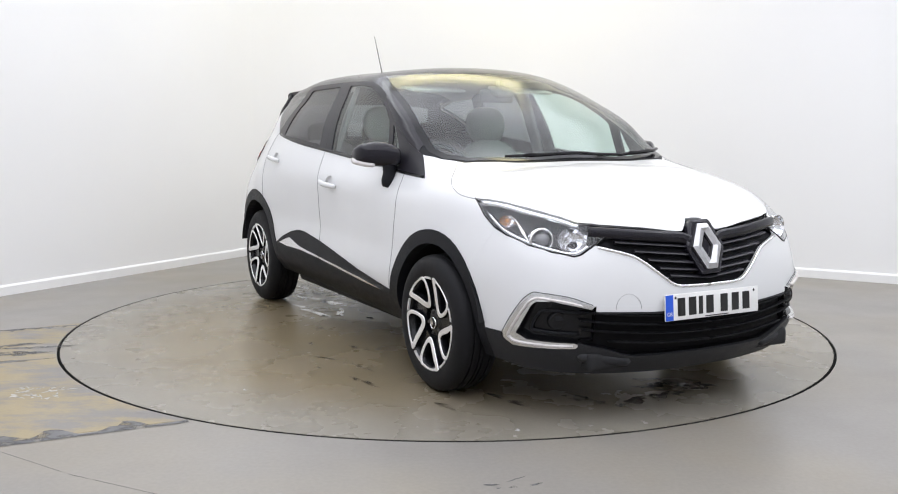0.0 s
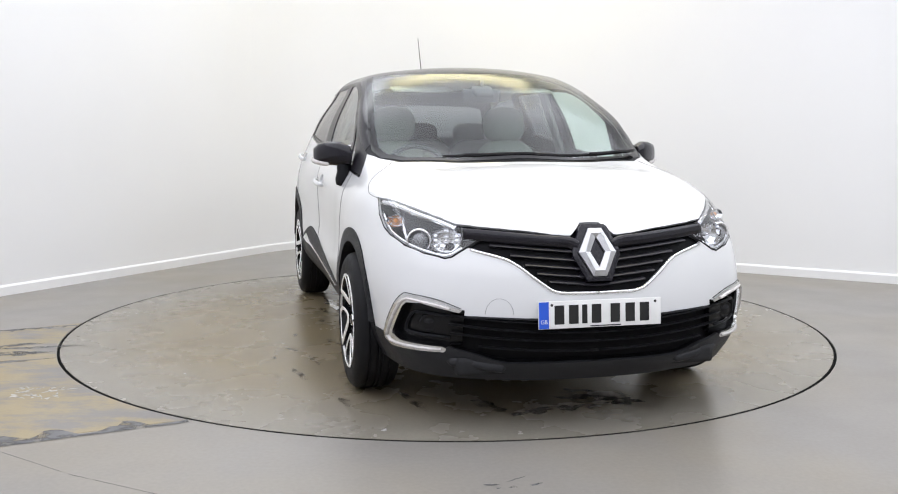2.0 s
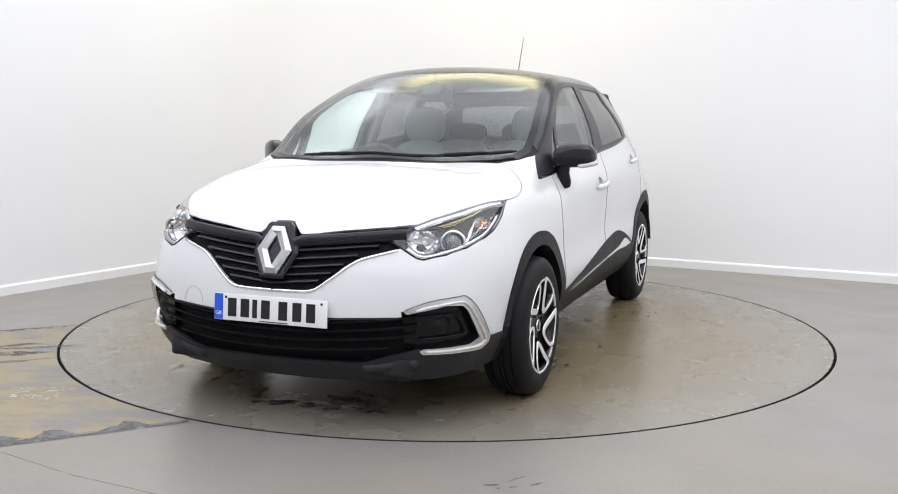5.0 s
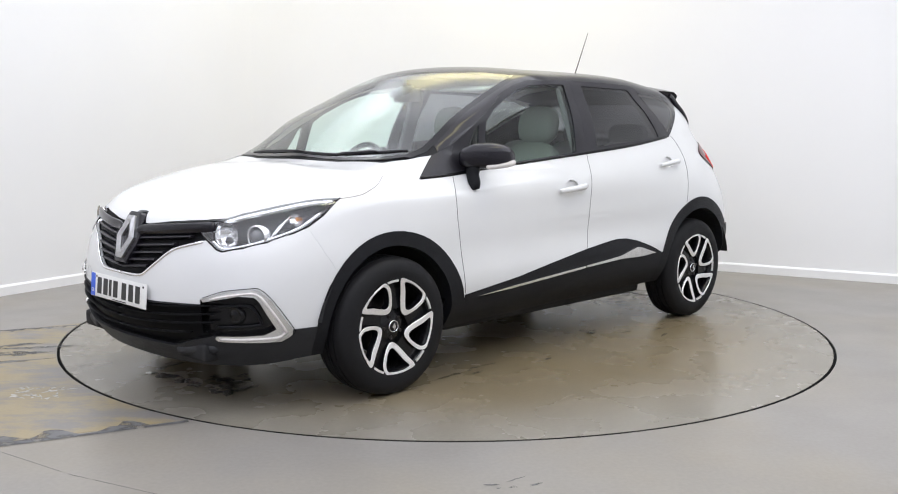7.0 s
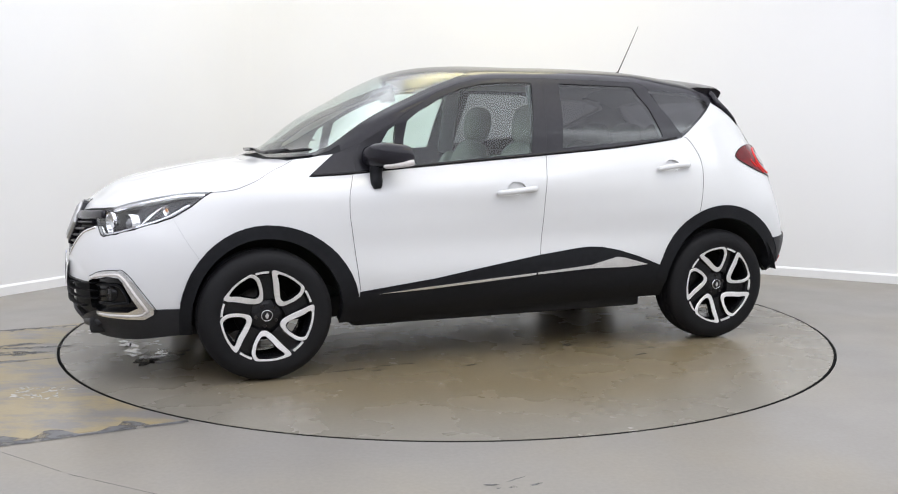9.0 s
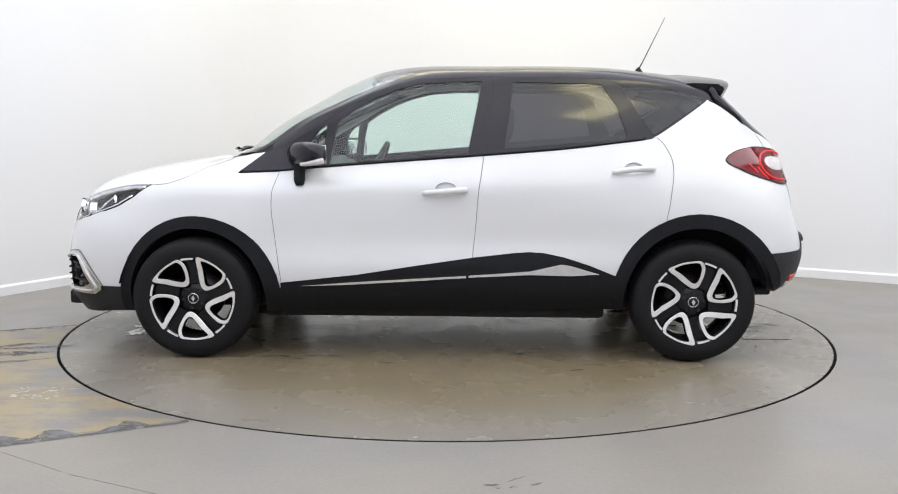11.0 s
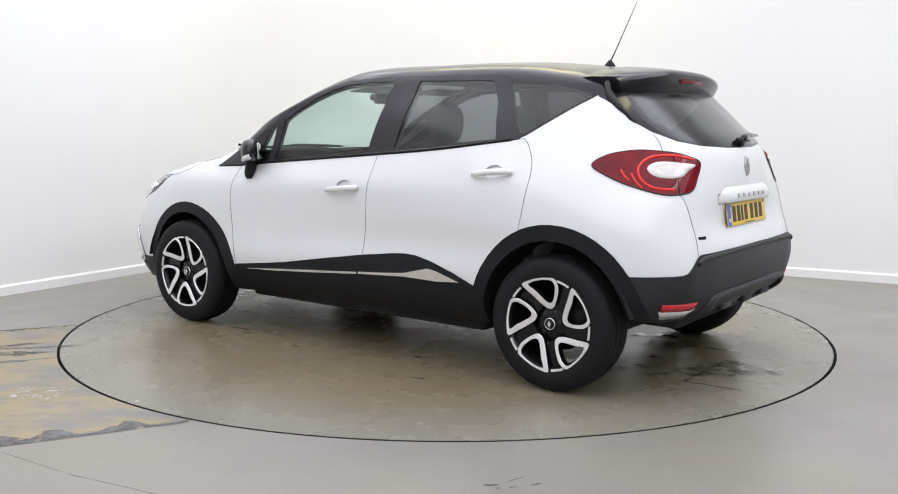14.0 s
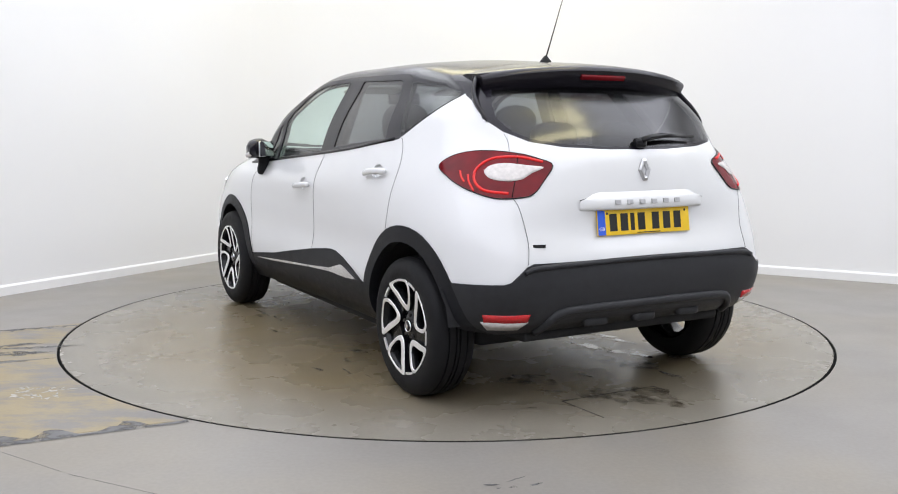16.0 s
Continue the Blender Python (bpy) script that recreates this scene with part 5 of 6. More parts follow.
# ---- door furniture ----
for s in (1, -1):
    for x0, x1, z0, z1 in ((.108, -.122, .888, .909), (-.858, -1.072, 1.000, 1.020)):
        bm = bmesh.new()
        pts = []
        for i in range(13):
            t = i / 12
            x, z = x0 + (x1 - x0) * t, z0 + (z1 - z0) * t
            pts.append(on_skin("side", x, z, .012 + .024 * math.sin(math.pi * min(max(t * 1.1 - .05, 0), 1)) ** .6, s)[0])
        tube(bm, pts, .010, .014, seg=10, taper=[.8] + [1.0 + .25 * (i / 12) for i in range(1, 12)] + [.8])
        part("door_handle", bm, WHITE, DOORS[s, 0 if x0 > 0 else 1], "white pull handle on the door")
    # mirror: foot, shell, glass and indicator
    mirror = new("door_mirror")
    mirror.parent = car
    mirror["label"] = "gloss black door mirror with a clear indicator"
    bm = bmesh.new()
    secs = [(-.0, .785, 1.080, .044, .040), (0, .800, 1.086, .058, .054), (0, .845, 1.092, .066, .064), (0, .895, 1.092, .064, .062), (0, .938, 1.088, .054, .054), (0, .962, 1.083, .030, .034)]
    rings = []
    for i, (dx, y, z, rx, rz) in enumerate(secs):
        x = .765 - .80 * (y - .785)
        ring = []
        for k in range(24):
            a = 2 * math.pi * k / 24
            ca, sa = math.cos(a), math.sin(a)
            ex = rx * (abs(ca) ** .7) * (1 if ca > 0 else -1)
            ez = rz * (abs(sa) ** .75) * (1 if sa > 0 else -1)
            ring.append(bm.verts.new((x + ex, s * y, z + ez)))
        rings.append(ring)
    for a, b in zip(rings, rings[1:]):
        for k in range(24):
            bm.faces.new((a[k], a[(k + 1) % 24], b[(k + 1) % 24], b[k]))
    bm.faces.new(rings[0])
    bm.faces.new(rings[-1])
    bmesh.ops.recalc_face_normals(bm, faces=bm.faces)
    part("mirror_shell", bm, BLACK, mirror, "gloss black mirror cap", crisp=60)
    bm = bmesh.new()
    foot = [(.740, .815, 1.055), (.745, .820, 1.00), (.745, .828, .965), (.742, .838, .925)]
    tube(bm, [(x, s * y, z) for x, y, z in spline(foot, 4)], .030, .034, up=(0, 1, 0), seg=12, taper=[1.1] * 4 + [1.0] * 6 + [.9, .8, .6])
    part("mirror_foot", bm, PLASTIC, mirror)
    bm = bmesh.new()
    box(bm, .648, s * .838, 1.09, .008, .165, .092, .003, Matrix.Rotation(radians(38.7 * s), 4, "Z"))
    part("mirror_glass", bm, MIRROR, mirror, "silvered mirror glass")
    bm = bmesh.new()
    pts = [(.728, .893, 1.038), (.706, .914, 1.039), (.678, .938, 1.044), (.635, .962, 1.052), (.598, .958, 1.060)]
    tube(bm, [(x, s * y, z) for x, y, z in spline(pts, 5)], .012, .015, seg=8, taper=[.3] + [.7 + .02 * i for i in range(20)])
    part("mirror_indicator", bm, WHITE_LENS, mirror, "clear indicator strip")


# ---- cabin ----
def pillow(bm, cx, cy, cz, sx, sy, sz, k=4.0, turn=None):
    """A padded form between an ellipsoid (k = 2) and a box."""
    made = bmesh.ops.create_uvsphere(bm, u_segments=28, v_segments=16, radius=1.0)["verts"]
    for v in made:
        g = sum(abs(c) ** k for c in v.co) ** (1 / k)
        v.co = Vector((v.co.x * sx / 2, v.co.y * sy / 2, v.co.z * sz / 2)) / g
    bmesh.ops.transform(bm, matrix=Matrix.Translation((cx, cy, cz)) @ (turn or Matrix.Identity(4)), verts=made)


def seat(x, y, w, name, label, mat=None):
    root = new(name)
    root.parent = car
    root["label"] = label
    bm = bmesh.new()
    pillow(bm, x + .22, y, .54, .54, w * .8, .20)
    for k in (-1, 1):
        pillow(bm, x + .22, y + k * (w / 2 - .05), .57, .50, .11, .20, 3)
    part("seat_cushion", bm, mat or FABRIC, root)
    lean = Matrix.Translation((x - .02, y, .56)) @ Matrix.Rotation(radians(-14), 4, "Y")
    bm = bmesh.new()
    pillow(bm, 0, 0, .29, .16, w * .86, .62, 3.2)
    for k in (-1, 1):
        pillow(bm, .055, k * (w / 2 - .06), .26, .15, .11, .50, 2.8)
    bmesh.ops.transform(bm, matrix=lean, verts=bm.verts)
    part("backrest", bm, mat or FABRIC, root)
    bm = bmesh.new()
    pillow(bm, 0, 0, 0, .13, w * .54, .235, 2.6)
    for k in (-1, 1):
        tube(bm, [(-.01, k * .06, -.20), (-.01, k * .06, -.06)], .007, seg=8)
    bmesh.ops.transform(bm, matrix=Matrix.Translation((x - .19, y, 1.245)) @ Matrix.Rotation(radians(-8), 4, "Y"), verts=bm.verts)
    part("headrest", bm, mat or FABRIC, root)


seat(-.12, .36, .50, "front_seat", "pale leather front seat with a tall headrest")
seat(-.12, -.36, .50, "front_seat", "pale leather front seat with a tall headrest")
bm = bmesh.new()
pillow(bm, -.82, 0, .58, .48, 1.26, .18, 5)
for y in (-.42, 0, .42):
    pillow(bm, -1.09, y, .86, .16, .43, .56, 4, Matrix.Rotation(radians(-15), 4, "Y"))
rear_seat = part("rear_bench", bm, TRIM_GREY, car, "grey rear bench seat")
for y in (-.38, 0, .38):
    bm = bmesh.new()
    pillow(bm, -1.20, y, 1.18, .10, .26, .16, 3)
    part("headrest", bm, TRIM_DARK, rear_seat)
bm = bmesh.new()
box(bm, -1.42, 0, 1.05, .46, 1.1, .03, .01)
part("parcel_shelf", bm, TRIM_DARK, car, "dark parcel shelf behind the rear seat")
bm = bmesh.new()
rows = []
for y in np.linspace(-.72, .72, 19):
    hood = .045 * math.exp(-((y + .37) / .2) ** 2)
    prof = [(1.10, .99), (.98, 1.010), (.80, 1.012 + hood * .5), (.68, 1.005 + hood), (.62, .985 + hood * .8), (.60, .93), (.62, .80), (.72, .62), (.80, .45)]
    rows.append([bm.verts.new((x, float(y), z)) for x, z in prof])
for a, b in zip(rows, rows[1:]):
    for k in range(len(a) - 1):
        bm.faces.new((a[k], a[k + 1], b[k + 1], b[k]))
bmesh.ops.recalc_face_normals(bm, faces=bm.faces)
part("dashboard", bm, TRIM_DARK, car, "dark grey moulded dashboard")
wheel_root = new("steering_wheel")
wheel_root.parent = car
wheel_root["label"] = "dark steering wheel on the driver's side"
mt = Matrix.Translation((.47, -.37, .955)) @ Matrix.Rotation(radians(66), 4, "Y")
bm = bmesh.new()
tube(bm, [mt @ Vector((.185 * math.cos(a), .185 * math.sin(a), 0)) for a in [2 * math.pi * k / 36 for k in range(36)]], .016, seg=8, closed=True, up=tuple((mt.to_3x3() @ Vector((0, 0, 1)))))
part("wheel_rim", bm, TRIM_DARK, wheel_root)
bm = bmesh.new()
box(bm, 0, 0, -.02, .15, .16, .05, .03, seg=2)
for a in (90, -90, 0):
    box(bm, .12 * math.cos(radians(a)), .12 * math.sin(radians(a)), -.01, .13 if a == 0 else .03, .03 if a == 0 else .13, .018, .005)
bmesh.ops.transform(bm, matrix=mt, verts=bm.verts)
part("wheel_boss", bm, TRIM_DARK, wheel_root)
bm = bmesh.new()
box(bm, .42, 0, 1.405, .025, .22, .065, .012, Matrix.Rotation(radians(12), 4, "Y"))
tube(bm, [(.43, 0, 1.42), (.44, 0, 1.48)], .012, seg=8)
part("interior_mirror", bm, TRIM_DARK, car, "dark interior mirror below the headlining")
bm = bmesh.new()
box(bm, .46, 0, 1.425, .11, .11, .03, .014, Matrix.Rotation(radians(22), 4, "Y"))
part("sensor_pod", bm, TRIM_DARK, car)
for s in (1, -1):
    bm = bmesh.new()
    box(bm, .22, s * .30, 1.440, .15, .34, .014, .005, Matrix.Rotation(radians(8), 4, "Y"))
    part("sun_visor", bm, HEADLINER, car, "cream sun visor")
    bm = bmesh.new()
    box(bm, .33, s * .735, .77, .95, .05, .40, .02)
    part("door_card", bm, TRIM_DARK, car)
    bm = bmesh.new()
    box(bm, -.23, s * .66, 1.26, .10, .03, .42, .01, Matrix.Rotation(radians(20 * s), 4, "X"))
    part("pillar_lining", bm, TRIM_GREY, car)

# ---- true proportions: the body widens to the tail and sits a little lower ----
WIDEN = ((-2.1, .036), (-1.75, .036), (-1.45, .028), (-1.28, .028), (-1.07, .02), (-.8, .014), (-.1, .002), (.58, 0.0), (1.1, -.008), (1.54, -.010), (1.85, -.013), (2.3, -.008))


def settle(p):
    d = float(np.interp(p.x, [a for a, _ in WIDEN], [b for _, b in WIDEN])) * min(max((abs(p.y) - .3) / .15, 0), 1)
    return Vector((p.x + .012 * max(0, p.x - 1.6), p.y + math.copysign(d, p.y), p.z * .98 + .023 * min(max((p.z - 1.37) / .14, 0), 1)))


def settle_parts(ob):
    for child in ob.children:
        if child.name.startswith("wheel") and child.data is None:
            continue
        if child.data:
            for v in child.data.vertices:
                v.co = settle(v.co)
        settle_parts(child)


settle_parts(car)

# ---- floor, turntable and marks ----
def concrete(name, base, warm, yellow, seed, rough=0.32, worn=False, streak=False):
    """Painted, scuffed concrete: broad blotches, fine grain, warm stains and worn gloss."""
    m = bpy.data.materials.new(name)
    m.use_nodes = True
    nt = m.node_tree
    b = nt.nodes["Principled BSDF"]
    co = nt.nodes.new("ShaderNodeTexCoord")
    mp = nt.nodes.new("ShaderNodeMapping")
    mp.inputs["Location"].default_value = (seed, seed * 1.7, 0)
    nt.links.new(co.outputs["Object"], mp.inputs["Vector"])

    def noise_node(scale, detail, lo, hi, a, b2):
        n = nt.nodes.new("ShaderNodeTexNoise")
        n.inputs["Scale"].default_value, n.inputs["Detail"].default_value = scale, detail
        nt.links.new(mp.outputs["Vector"], n.inputs["Vector"])
        r = nt.nodes.new("ShaderNodeMapRange")
        r.inputs["From Min"].default_value, r.inputs["From Max"].default_value = lo, hi
        r.inputs["To Min"].default_value, r.inputs["To Max"].default_value = a, b2
        nt.links.new(n.outputs["Fac"], r.inputs["Value"])
        return r.outputs["Result"]

    mix = nt.nodes.new("ShaderNodeMix")
    mix.data_type = "RGBA"
    mix.inputs["A"].default_value, mix.inputs["B"].default_value = (*base, 1), (*warm, 1)
    blotch = noise_node(0.8, 3, .42, .68, 0, yellow)
    if streak:
        sm = nt.nodes.new("ShaderNodeMapping")
        sm.inputs["Rotation"].default_value = (0, 0, radians(-24))
        sm.inputs["Scale"].default_value = (1.2, 2.8, 1.0)
        nt.links.new(co.outputs["Object"], sm.inputs["Vector"])
        sn = nt.nodes.new("ShaderNodeTexNoise")
        sn.inputs["Scale"].default_value, sn.inputs["Detail"].default_value, sn.inputs["Roughness"].default_value = 1.5, 9, .72
        nt.links.new(sm.outputs["Vector"], sn.inputs["Vector"])
        sr = nt.nodes.new("ShaderNodeMapRange")
        sr.inputs["From Min"].default_value, sr.inputs["From Max"].default_value = .47, .58
        nt.links.new(sn.outputs["Fac"], sr.inputs["Value"])
        blotch = sr.outputs["Result"]
    if worn:
        ln = nt.nodes.new("ShaderNodeVectorMath")
        ln.operation = "LENGTH"
        nt.links.new(co.outputs["Object"], ln.inputs[0])
        wr = nt.nodes.new("ShaderNodeMapRange")
        wr.interpolation_type = "SMOOTHSTEP"
        wr.inputs["From Min"].default_value, wr.inputs["From Max"].default_value = 2.23, 1.45
        wr.inputs["To Min"].default_value, wr.inputs["To Max"].default_value = 0.0, 1.0
        nt.links.new(ln.outputs["Value"], wr.inputs["Value"])
        mw = nt.nodes.new("ShaderNodeMath")
        mw.operation = "MULTIPLY"
        nt.links.new(noise_node(1.3, 5, .15, .85, .55, 1.0), mw.inputs[0])
        nt.links.new(wr.outputs["Result"], mw.inputs[1])
        blotch = mw.outputs[0]
    nt.links.new(blotch, mix.inputs["Factor"])
    sc = nt.nodes.new("ShaderNodeVectorMath")
    sc.operation = "SCALE"
    nt.links.new(mix.outputs["Result"], sc.inputs[0])
    mul = nt.nodes.new("ShaderNodeMath")
    mul.operation = "MULTIPLY"
    nt.links.new(noise_node(1.6, 8, .3, .7, .93, 1.07), mul.inputs[0])
    nt.links.new(noise_node(55, 4, .3, .7, .95, 1.05), mul.inputs[1])
    nt.links.new(mul.outputs[0], sc.inputs["Scale"])
    nt.links.new(sc.outputs["Vector"], b.inputs["Base Color"])
    nt.links.new(noise_node(3.0, 6, .3, .7, rough - .03, rough + .05), b.inputs["Roughness"])
    bp = nt.nodes.new("ShaderNodeBump")
    bp.inputs["Strength"].default_value, bp.inputs["Distance"].default_value = .005, .002
    nt.links.new(noise_node(30, 6, 0, 1, 0, 1), bp.inputs["Height"])
    nt.links.new(bp.outputs["Normal"], b.inputs["Normal"])
    return m


FLOOR = concrete("grey_painted_concrete", (0.230, 0.217, 0.199), (0.222, 0.195, 0.148), .75, 3.1)
TABLE = concrete("turntable_concrete", (0.213, 0.196, 0.163), (0.187, 0.144, 0.076), .9, 8.3, .26, True)
PATCH = concrete("yellowed_concrete", (0.275, 0.220, 0.122), (0.175, 0.165, 0.155), .8, 5.7, .35, False, True)
SCUFF = material("dark_scuffed_paint", (0.105, 0.105, 0.110), 0.42, scale=9, spread=0.4)
CHIP = material("chipped_white_filler", (0.42, 0.415, 0.40), 0.3, scale=14, spread=0.25)
STAIN = material("dark_oil_stain", (0.085, 0.070, 0.050), 0.24, scale=20, spread=0.35)
WET = material("glossy_damp_film", (0.20, 0.185, 0.16), 0.05, coat=1.0, coat_rough=0.03, scale=6, spread=0.1)


def break_up(m, scale, lo, hi):
    """Lets the floor show through a thin mark, in patches."""
    nt = m.node_tree
    co, n, r = nt.nodes.new("ShaderNodeTexCoord"), nt.nodes.new("ShaderNodeTexNoise"), nt.nodes.new("ShaderNodeMapRange")
    n.inputs["Scale"].default_value, n.inputs["Detail"].default_value = scale, 7
    r.inputs["From Min"].default_value, r.inputs["From Max"].default_value = lo, hi
    nt.links.new(co.outputs["Object"], n.inputs["Vector"])
    nt.links.new(n.outputs["Fac"], r.inputs["Value"])
    nt.links.new(r.outputs["Result"], nt.nodes["Principled BSDF"].inputs["Alpha"])


for mark, scale, lo, hi in ((STAIN, 13, .40, .66), (WET, 11, .42, .52), (SCUFF, 16, .33, .56), (CHIP, 40, .35, .50)):
    break_up(mark, scale, lo, hi)
GAP = material("dark_gap", (0.008, 0.008, 0.008), 0.95, spec=0.05, scale=10, spread=0.2)

# the floor is a sheet with a round hole for the turntable
bm = bmesh.new()
SEG = 160
inner = [bm.verts.new((2.246 * math.cos(2 * math.pi * i / SEG), 2.246 * math.sin(2 * math.pi * i / SEG), 0)) for i in range(SEG)]
outer = [bm.verts.new((16 * math.cos(2 * math.pi * i / SEG), 16 * math.sin(2 * math.pi * i / SEG), 0)) for i in range(SEG)]
down = [bm.verts.new((v.co.x, v.co.y, -.06)) for v in inner]
for i in range(SEG):
    j = (i + 1) % SEG
    bm.faces.new((inner[i], outer[i], outer[j], inner[j]))
    bm.faces.new((inner[j], down[j], down[i], inner[i]))
tagged(link_mesh("floor", bm, FLOOR, None, "", False), "grey painted concrete studio floor with scuffs", "floor", kind="structure")
bm = bmesh.new()
lathe(bm, [(0, -.061), (2.25, -.061), (2.25, -.075), (0, -.075)], 96, "z")
tagged(link_mesh("floor_pit", bm, GAP, None, "", False), "dark pit edge below the turntable", "pit", kind="structure")

table = tagged(new("turntable"), "round grey-beige concrete turntable with tyre marks and stains", "turntable")
bm = bmesh.new()
lathe(bm, [(0, 0), (2.2295, 0), (2.2295, -.05)], SEG, "z")
for f in bm.faces:
    f.smooth = False
part("deck", bm, TABLE, table, smooth=False)
# flat black strip that stands in for the shaded gap round the deck
bm = bmesh.new()
lathe(bm, [(2.2300, -.0005), (2.2420, -.0005), (2.2420, -.05)], SEG, "z")
part("rim_strip", bm, GAP, table, "black strip in place of the shaded gap round the deck", smooth=False)


def blot(bm, x, y, r, rx, turn, z, rng, n=22, rag=.35):
    """A ragged flat mark."""
    pts = []
    ph = [rng.uniform(0, 6.28) for _ in range(5)]
    for i in range(n):
        a = 2 * math.pi * i / n
        k = 1 + rag * (.5 * math.sin(2 * a + ph[0]) + .35 * math.sin(3 * a + ph[1]) + .3 * math.sin(5 * a + ph[2]) + .25 * math.sin(9 * a + ph[3]))
        p = turn2((r * k * math.cos(a), rx * k * math.sin(a)), turn)
        pts.append(bm.verts.new((x + p[0], y + p[1], z)))
    bm.faces.new(pts)
    bmesh.ops.triangulate(bm, faces=[f for f in bm.faces if len(f.verts) > 4])


rng = random.Random(7)
# marks on the turntable, in the car's heading
for x, y, r, rx, a, mat, nm in (
        (-.21, -.75, .05, .02, 10, STAIN, "oil_stain"), (.35, -.75, .07, .03, 20, STAIN, "oil_stain"), (.76, -.90, .09, .018, 5, STAIN, "oil_stain"), (1.04, -1.0, .10, .02, 12, STAIN, "oil_stain"),
        (.67, -1.10, .02, .008, 0, STAIN, "oil_stain"), (.50, -1.0, .05, .012, 30, STAIN, "oil_stain"), (.15, -.95, .03, .010, 0, STAIN, "oil_stain"), (1.62, -.55, .13, .03, 10, STAIN, "oil_stain"),
        (1.75, -.25, .10, .04, 30, STAIN, "oil_stain"), (1.55, -.85, .07, .02, 15, STAIN, "oil_stain"), (1.70, .25, .16, .10, 60, STAIN, "damp_patch"),
        (.87, .90, .13, .012, 4, STAIN, "tyre_scuff"), (.62, .88, .10, .010, -6, STAIN, "tyre_scuff"), (.74, .95, .05, .012, 10, STAIN, "tyre_scuff"), (-.43, .79, .08, .03, 10, STAIN, "oil_stain"),
        (-.59, .93, .05, .015, -6, STAIN, "oil_stain"), (-.67, 1.13, .04, .012, 12, STAIN, "oil_stain"), (-.25, .71, .07, .02, 0, STAIN, "oil_stain"), (-.05, .85, .05, .012, 20, STAIN, "oil_stain"),
        (.30, 1.02, .08, .010, 4, STAIN, "tyre_scuff"), (-1.02, .96, .10, .008, 2, STAIN, "tyre_scuff"), (-.80, 1.02, .07, .008, -4, STAIN, "tyre_scuff"), (-1.35, .32, .12, .10, 20, STAIN, "damp_patch"),
        (-1.80, .05, .20, .16, 20, STAIN, "damp_patch"), (-1.35, -.32, .14, .09, 40, STAIN, "damp_patch"), (-1.55, .35, .07, .012, 50, STAIN, "tyre_scuff"), (-1.72, .62, .08, .007, 70, STAIN, "tyre_scuff"),
        (-1.19, -.49, .10, .030, 0, WET, "puddle"), (-.76, -.62, .17, .035, 8, WET, "puddle"), (-.60, -.47, .09, .030, -15, WET, "puddle"), (-.34, -.36, .04, .016, 0, WET, "puddle"), (-.55, -.70, .07, .018, 5, WET, "puddle"),
        (-.95, -.38, .17, .030, 5, WET, "puddle"), (-1.08, -.44, .09, .022, 15, WET, "puddle"), (1.89, -.11, .035, .07, 10, WET, "puddle"), (1.86, .10, .045, .12, 0, WET, "puddle"), (1.80, .34, .05, .10, -15, WET, "puddle"),
        (1.72, .18, .03, .07, 0, WET, "puddle"), (-1.62, -.35, .05, .025, 0, WET, "puddle"), (-1.42, .02, .04, .016, 0, WET, "puddle"), (-1.03, .69, .012, .008, 0, CHIP, "paint_chip"), (-1.06, .62, .010, .007, 0, CHIP, "paint_chip"),
        (-1.0, .74, .008, .006, 0, CHIP, "paint_chip"), (.55, 1.3, .008, .006, 0, CHIP, "paint_chip"), (.9, -1.55, .012, .008, 0, CHIP, "paint_chip"), (-.5, -1.4, .008, .008, 0, CHIP, "paint_chip"), (1.98, -.75, .014, .010, 0, CHIP, "paint_chip")):
    bm = bmesh.new()
    blot(bm, x, y, r, rx, a, .0008 + (0 if mat is STAIN else .0008), rng, n=40, rag=.75 if mat is WET else .45)
    part(nm, bm, mat, table, smooth=False)
# the hatch let into the turntable behind the car
bm = bmesh.new()
for a, b in (((-1.72, .39), (-2.0, .38)), ((-1.72, .39), (-1.73, -.13)), ((-1.73, -.13), (-1.80, -.14))):
    tube(bm, [(a[0], a[1], .001), (b[0], b[1], .0)], .003, .0015, seg=6)
part("hatch_seam", bm, GAP, table, "dark seam of a floor hatch")

# marks on the still floor: the yellowed inspection strip, its dark edges, filler and cracks
edge = []
a0, a1 = math.radians(181.5), math.radians(241.5)
for i in range(25):
    a = a0 + (a1 - a0) * i / 24
    edge.append((2.250 * math.cos(a), 2.250 * math.sin(a)))
far = [(-1.721, -2.279), (-3.488, -3.151), (-6.67, -4.72), (-7.58, -2.87), (-4.353, -1.08), (-2.653, -.285)]
strip = prism(edge + far, -.002, .0012)
bmesh.ops.triangulate(strip, faces=[f for f in strip.faces if len(f.verts) > 4])
tagged(link_mesh("floor_strip", strip, PATCH, None, "", False), "yellowed worn concrete strip beside the turntable", "floor patch", kind="structure")


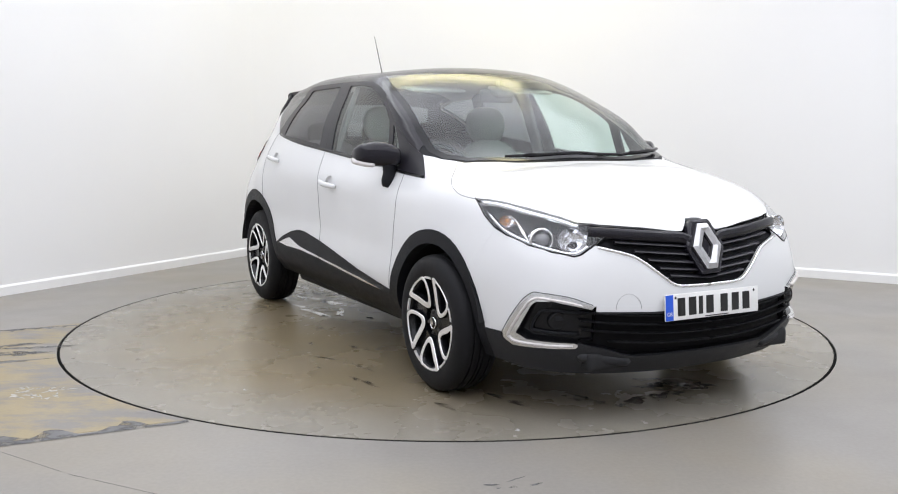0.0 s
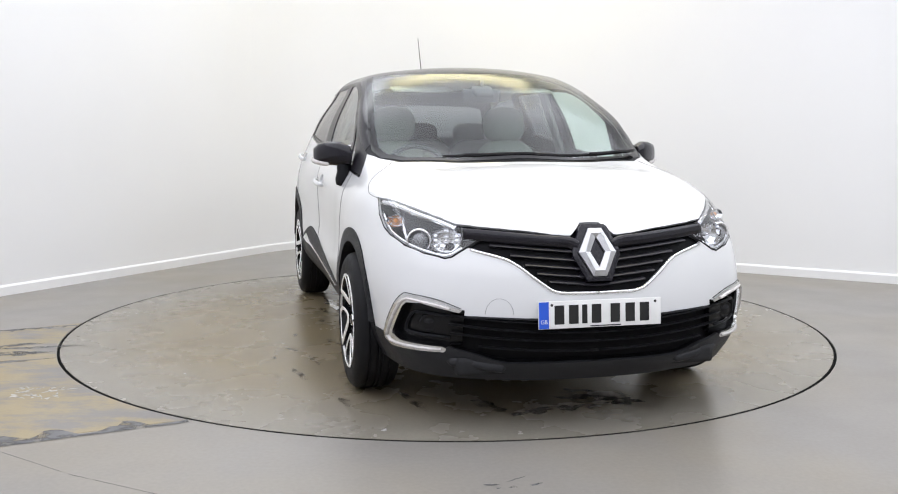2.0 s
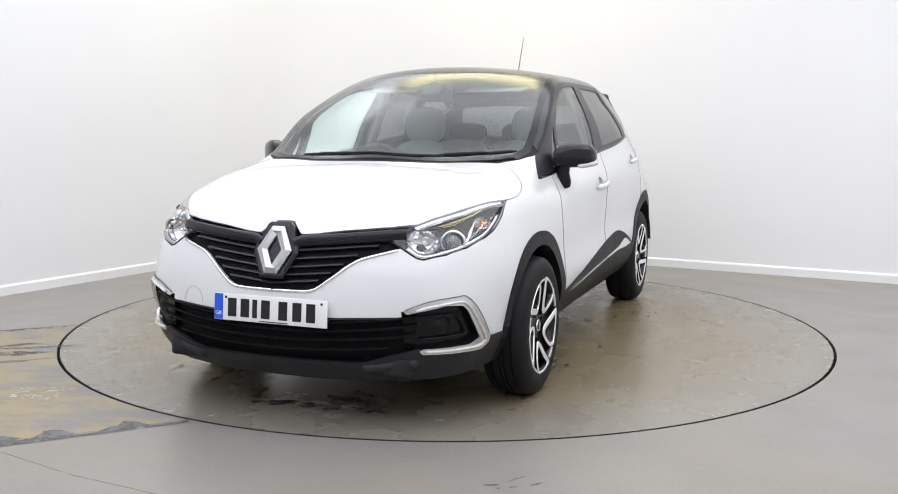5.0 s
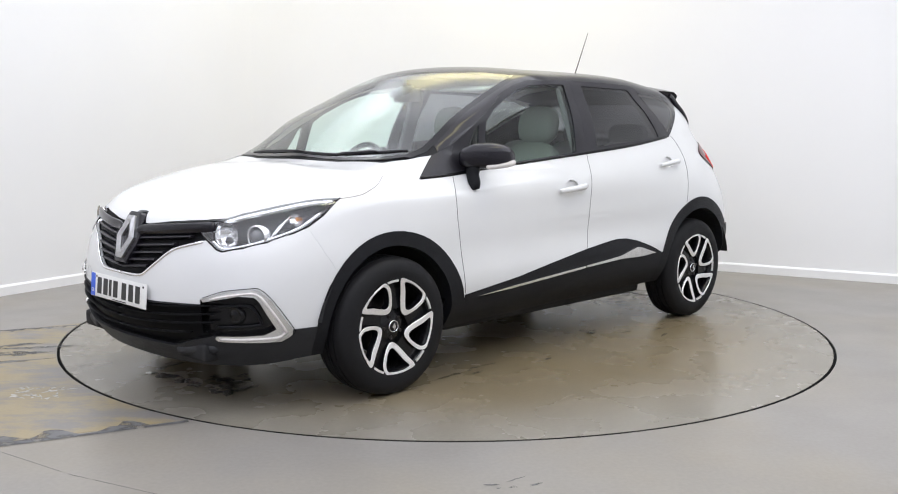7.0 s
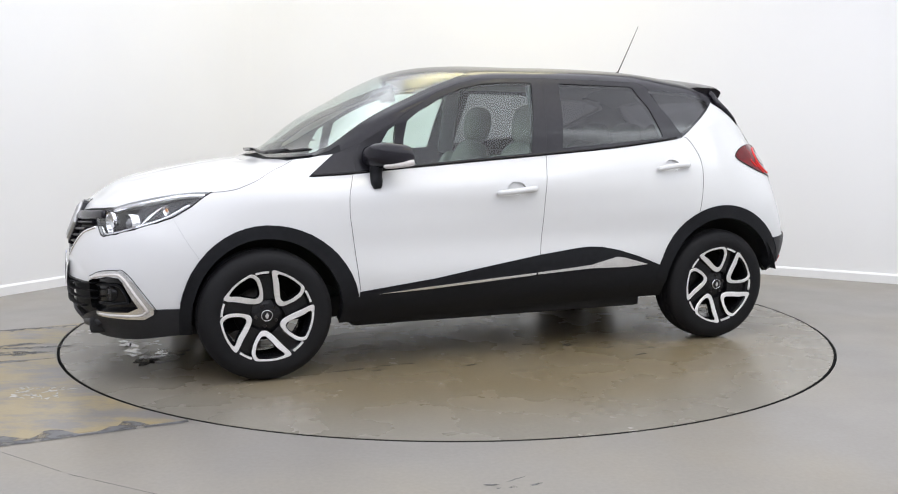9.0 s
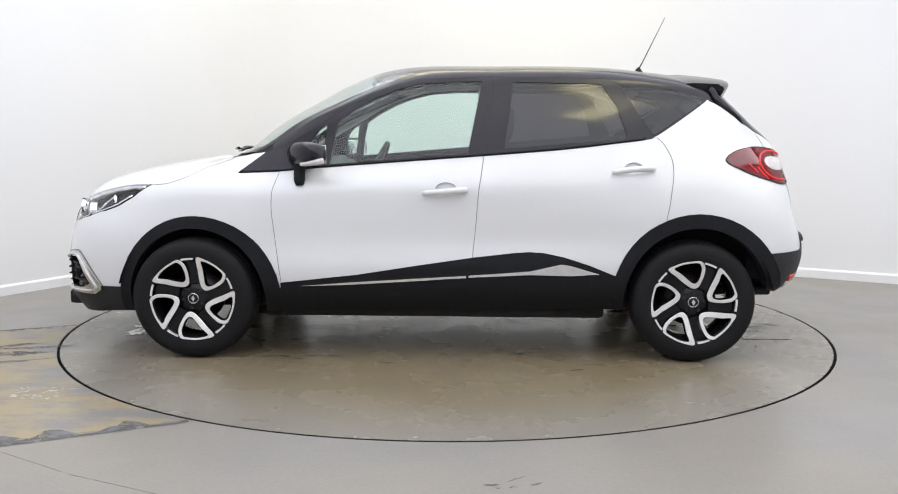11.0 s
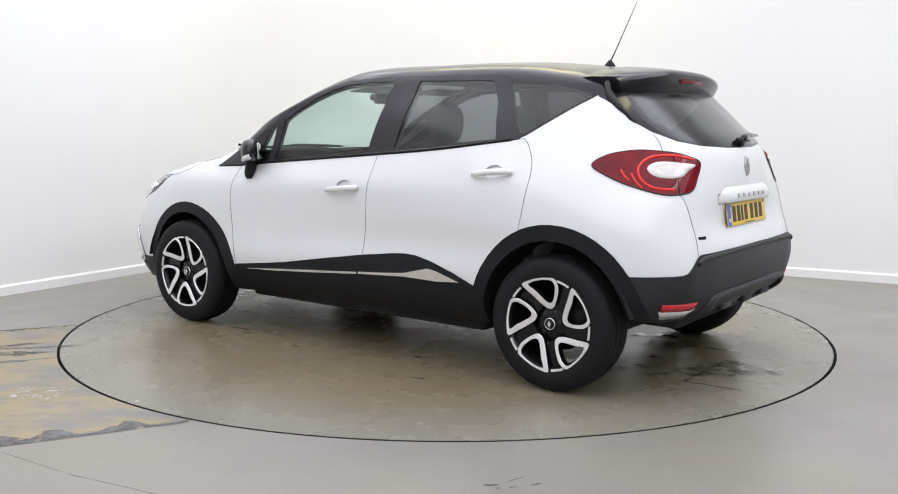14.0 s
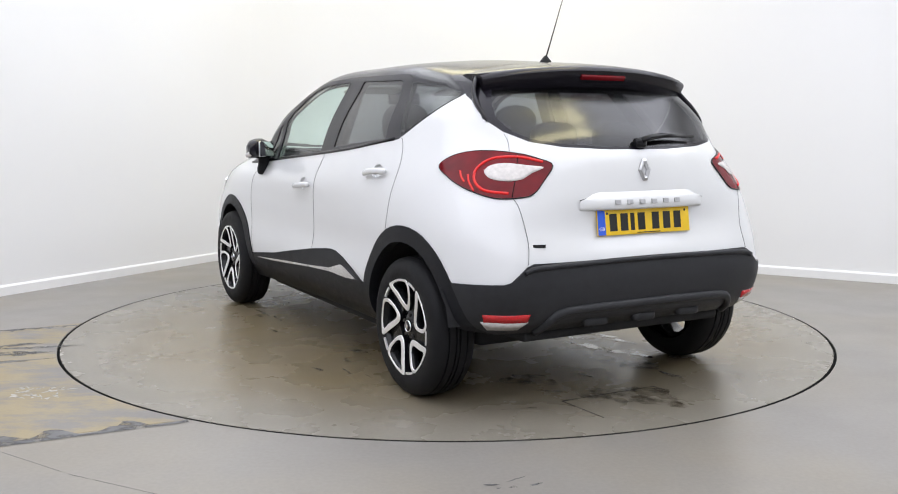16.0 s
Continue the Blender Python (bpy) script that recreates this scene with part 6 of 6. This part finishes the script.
def ragged_band(name, p, q, w, label, mat, lo=.2, hi=1.0, n=90, z=.0022, seed=1):
    r = random.Random(seed)
    bm = bmesh.new()
    p, q = Vector((*p, 0)), Vector((*q, 0))
    d = (q - p).normalized()
    nrm = Vector((-d.y, d.x, 0))
    a, b = [], []
    wob = 0
    for i in range(n + 1):
        wob = .6 * wob + r.uniform(-.5, .5)
        c = p.lerp(q, i / n) + Vector((0, 0, z))
        a.append(bm.verts.new(c))
        b.append(bm.verts.new(c + nrm * w * min(hi, max(lo, .55 + wob))))
    for i in range(n):
        bm.faces.new((a[i], a[i + 1], b[i + 1], b[i]))
    return tagged(link_mesh(name, bm, mat, None, "", False), label, "floor mark", kind="structure")


ragged_band("strip_edge_near", (-1.059, -2.01), (-3.486, -3.207), -.13, "dark scuffed edge of the yellowed strip", SCUFF, seed=4)
ragged_band("strip_edge_far", (-2.258, -.11), (-4.355, -1.041), .09, "dark scuffed edge of the yellowed strip", SCUFF, seed=9)
rs = random.Random(21)
for i in range(34):
    bm = bmesh.new()
    t = rs.uniform(0, 1)
    blot(bm, -2.24 - 1.27 * t + rs.uniform(-.10, .10), -.94 - .59 * t + rs.gauss(0, .18), rs.uniform(.06, .26), rs.uniform(.010, .050), 24 + rs.uniform(-8, 8), .0018 + .00003 * i, rs, n=44, rag=.6)
    tagged(link_mesh("grey_scuff", bm, SCUFF, None, "", False), "grey scuff where the yellow paint wore off", "scuff", kind="structure")
for i in range(24):
    bm = bmesh.new()
    blot(bm, -1.85 + rs.uniform(-.12, .12), -1.586 + rs.uniform(-.10, .10), rs.uniform(.012, .034), rs.uniform(.003, .010), rs.uniform(0, 180), .0024 + .00003 * i, rs, rag=.6)
    tagged(link_mesh("filler_chip", bm, CHIP, None, "", False), "pale chipped filler in the floor", "chip", kind="structure")
for i in range(5):
    bm = bmesh.new()
    blot(bm, .20 + rs.uniform(-.11, .11), -2.68 + rs.uniform(-.05, .05), rs.uniform(.010, .035), rs.uniform(.003, .007), rs.uniform(-20, 40), .0012 + .0001 * i, rs, rag=.6)
    tagged(link_mesh("floor_scratch", bm, SCUFF, None, "", False), "small dark scratch in the floor paint", "scratch", kind="structure")
bm = bmesh.new()
tube(bm, [(-1.71, -2.346, .001), (-1.316, -2.603, .001), (-.875, -2.82, .001), (-.485, -3.056, .001)], .0006, .0006, seg=4)
tagged(link_mesh("floor_crack", bm, SCUFF, None, "", False), "fine crack in the grey floor paint", "crack", kind="structure")

# unseen lamp panels under the ceiling, as housings of the lamps
FITTING = material("white_lamp_housing", (0.8, 0.8, 0.8), 0.5, scale=5, spread=0.03)
for lx, ly, lz, sx, sy, w, tint, turned in LAMPS:
    fit = tagged(new("ceiling_light"), "unseen studio light panel in a broad white housing under the ceiling", "ceiling light", "studio lights")
    bm = bmesh.new()
    for cx, cy, bx, by in ((0, sy / 2 + .03, sx + .12, .06), (0, -sy / 2 - .03, sx + .12, .06), (sx / 2 + .03, 0, .06, sy), (-sx / 2 - .03, 0, .06, sy)):
        box(bm, cx, cy, .02, bx, by, .12, .005)
    part("frame", bm, FITTING, fit)
    bm = bmesh.new()
    box(bm, 0, 0, .085, sx + .12, sy + .12, .02)
    part("backing", bm, FITTING, fit)
    fit.matrix_basis = pose(lx, ly, lz, 0, 0, turned)


def motions():
    walk(car, [(t, pose(0, 0, 0, 0, 0, a) @ Matrix.Translation((CAR_X, CAR_Y, 0))) for t, a in TURNS])
    walk(table, [(t, pose(0, 0, 0, 0, 0, a)) for t, a in TURNS])


motions()
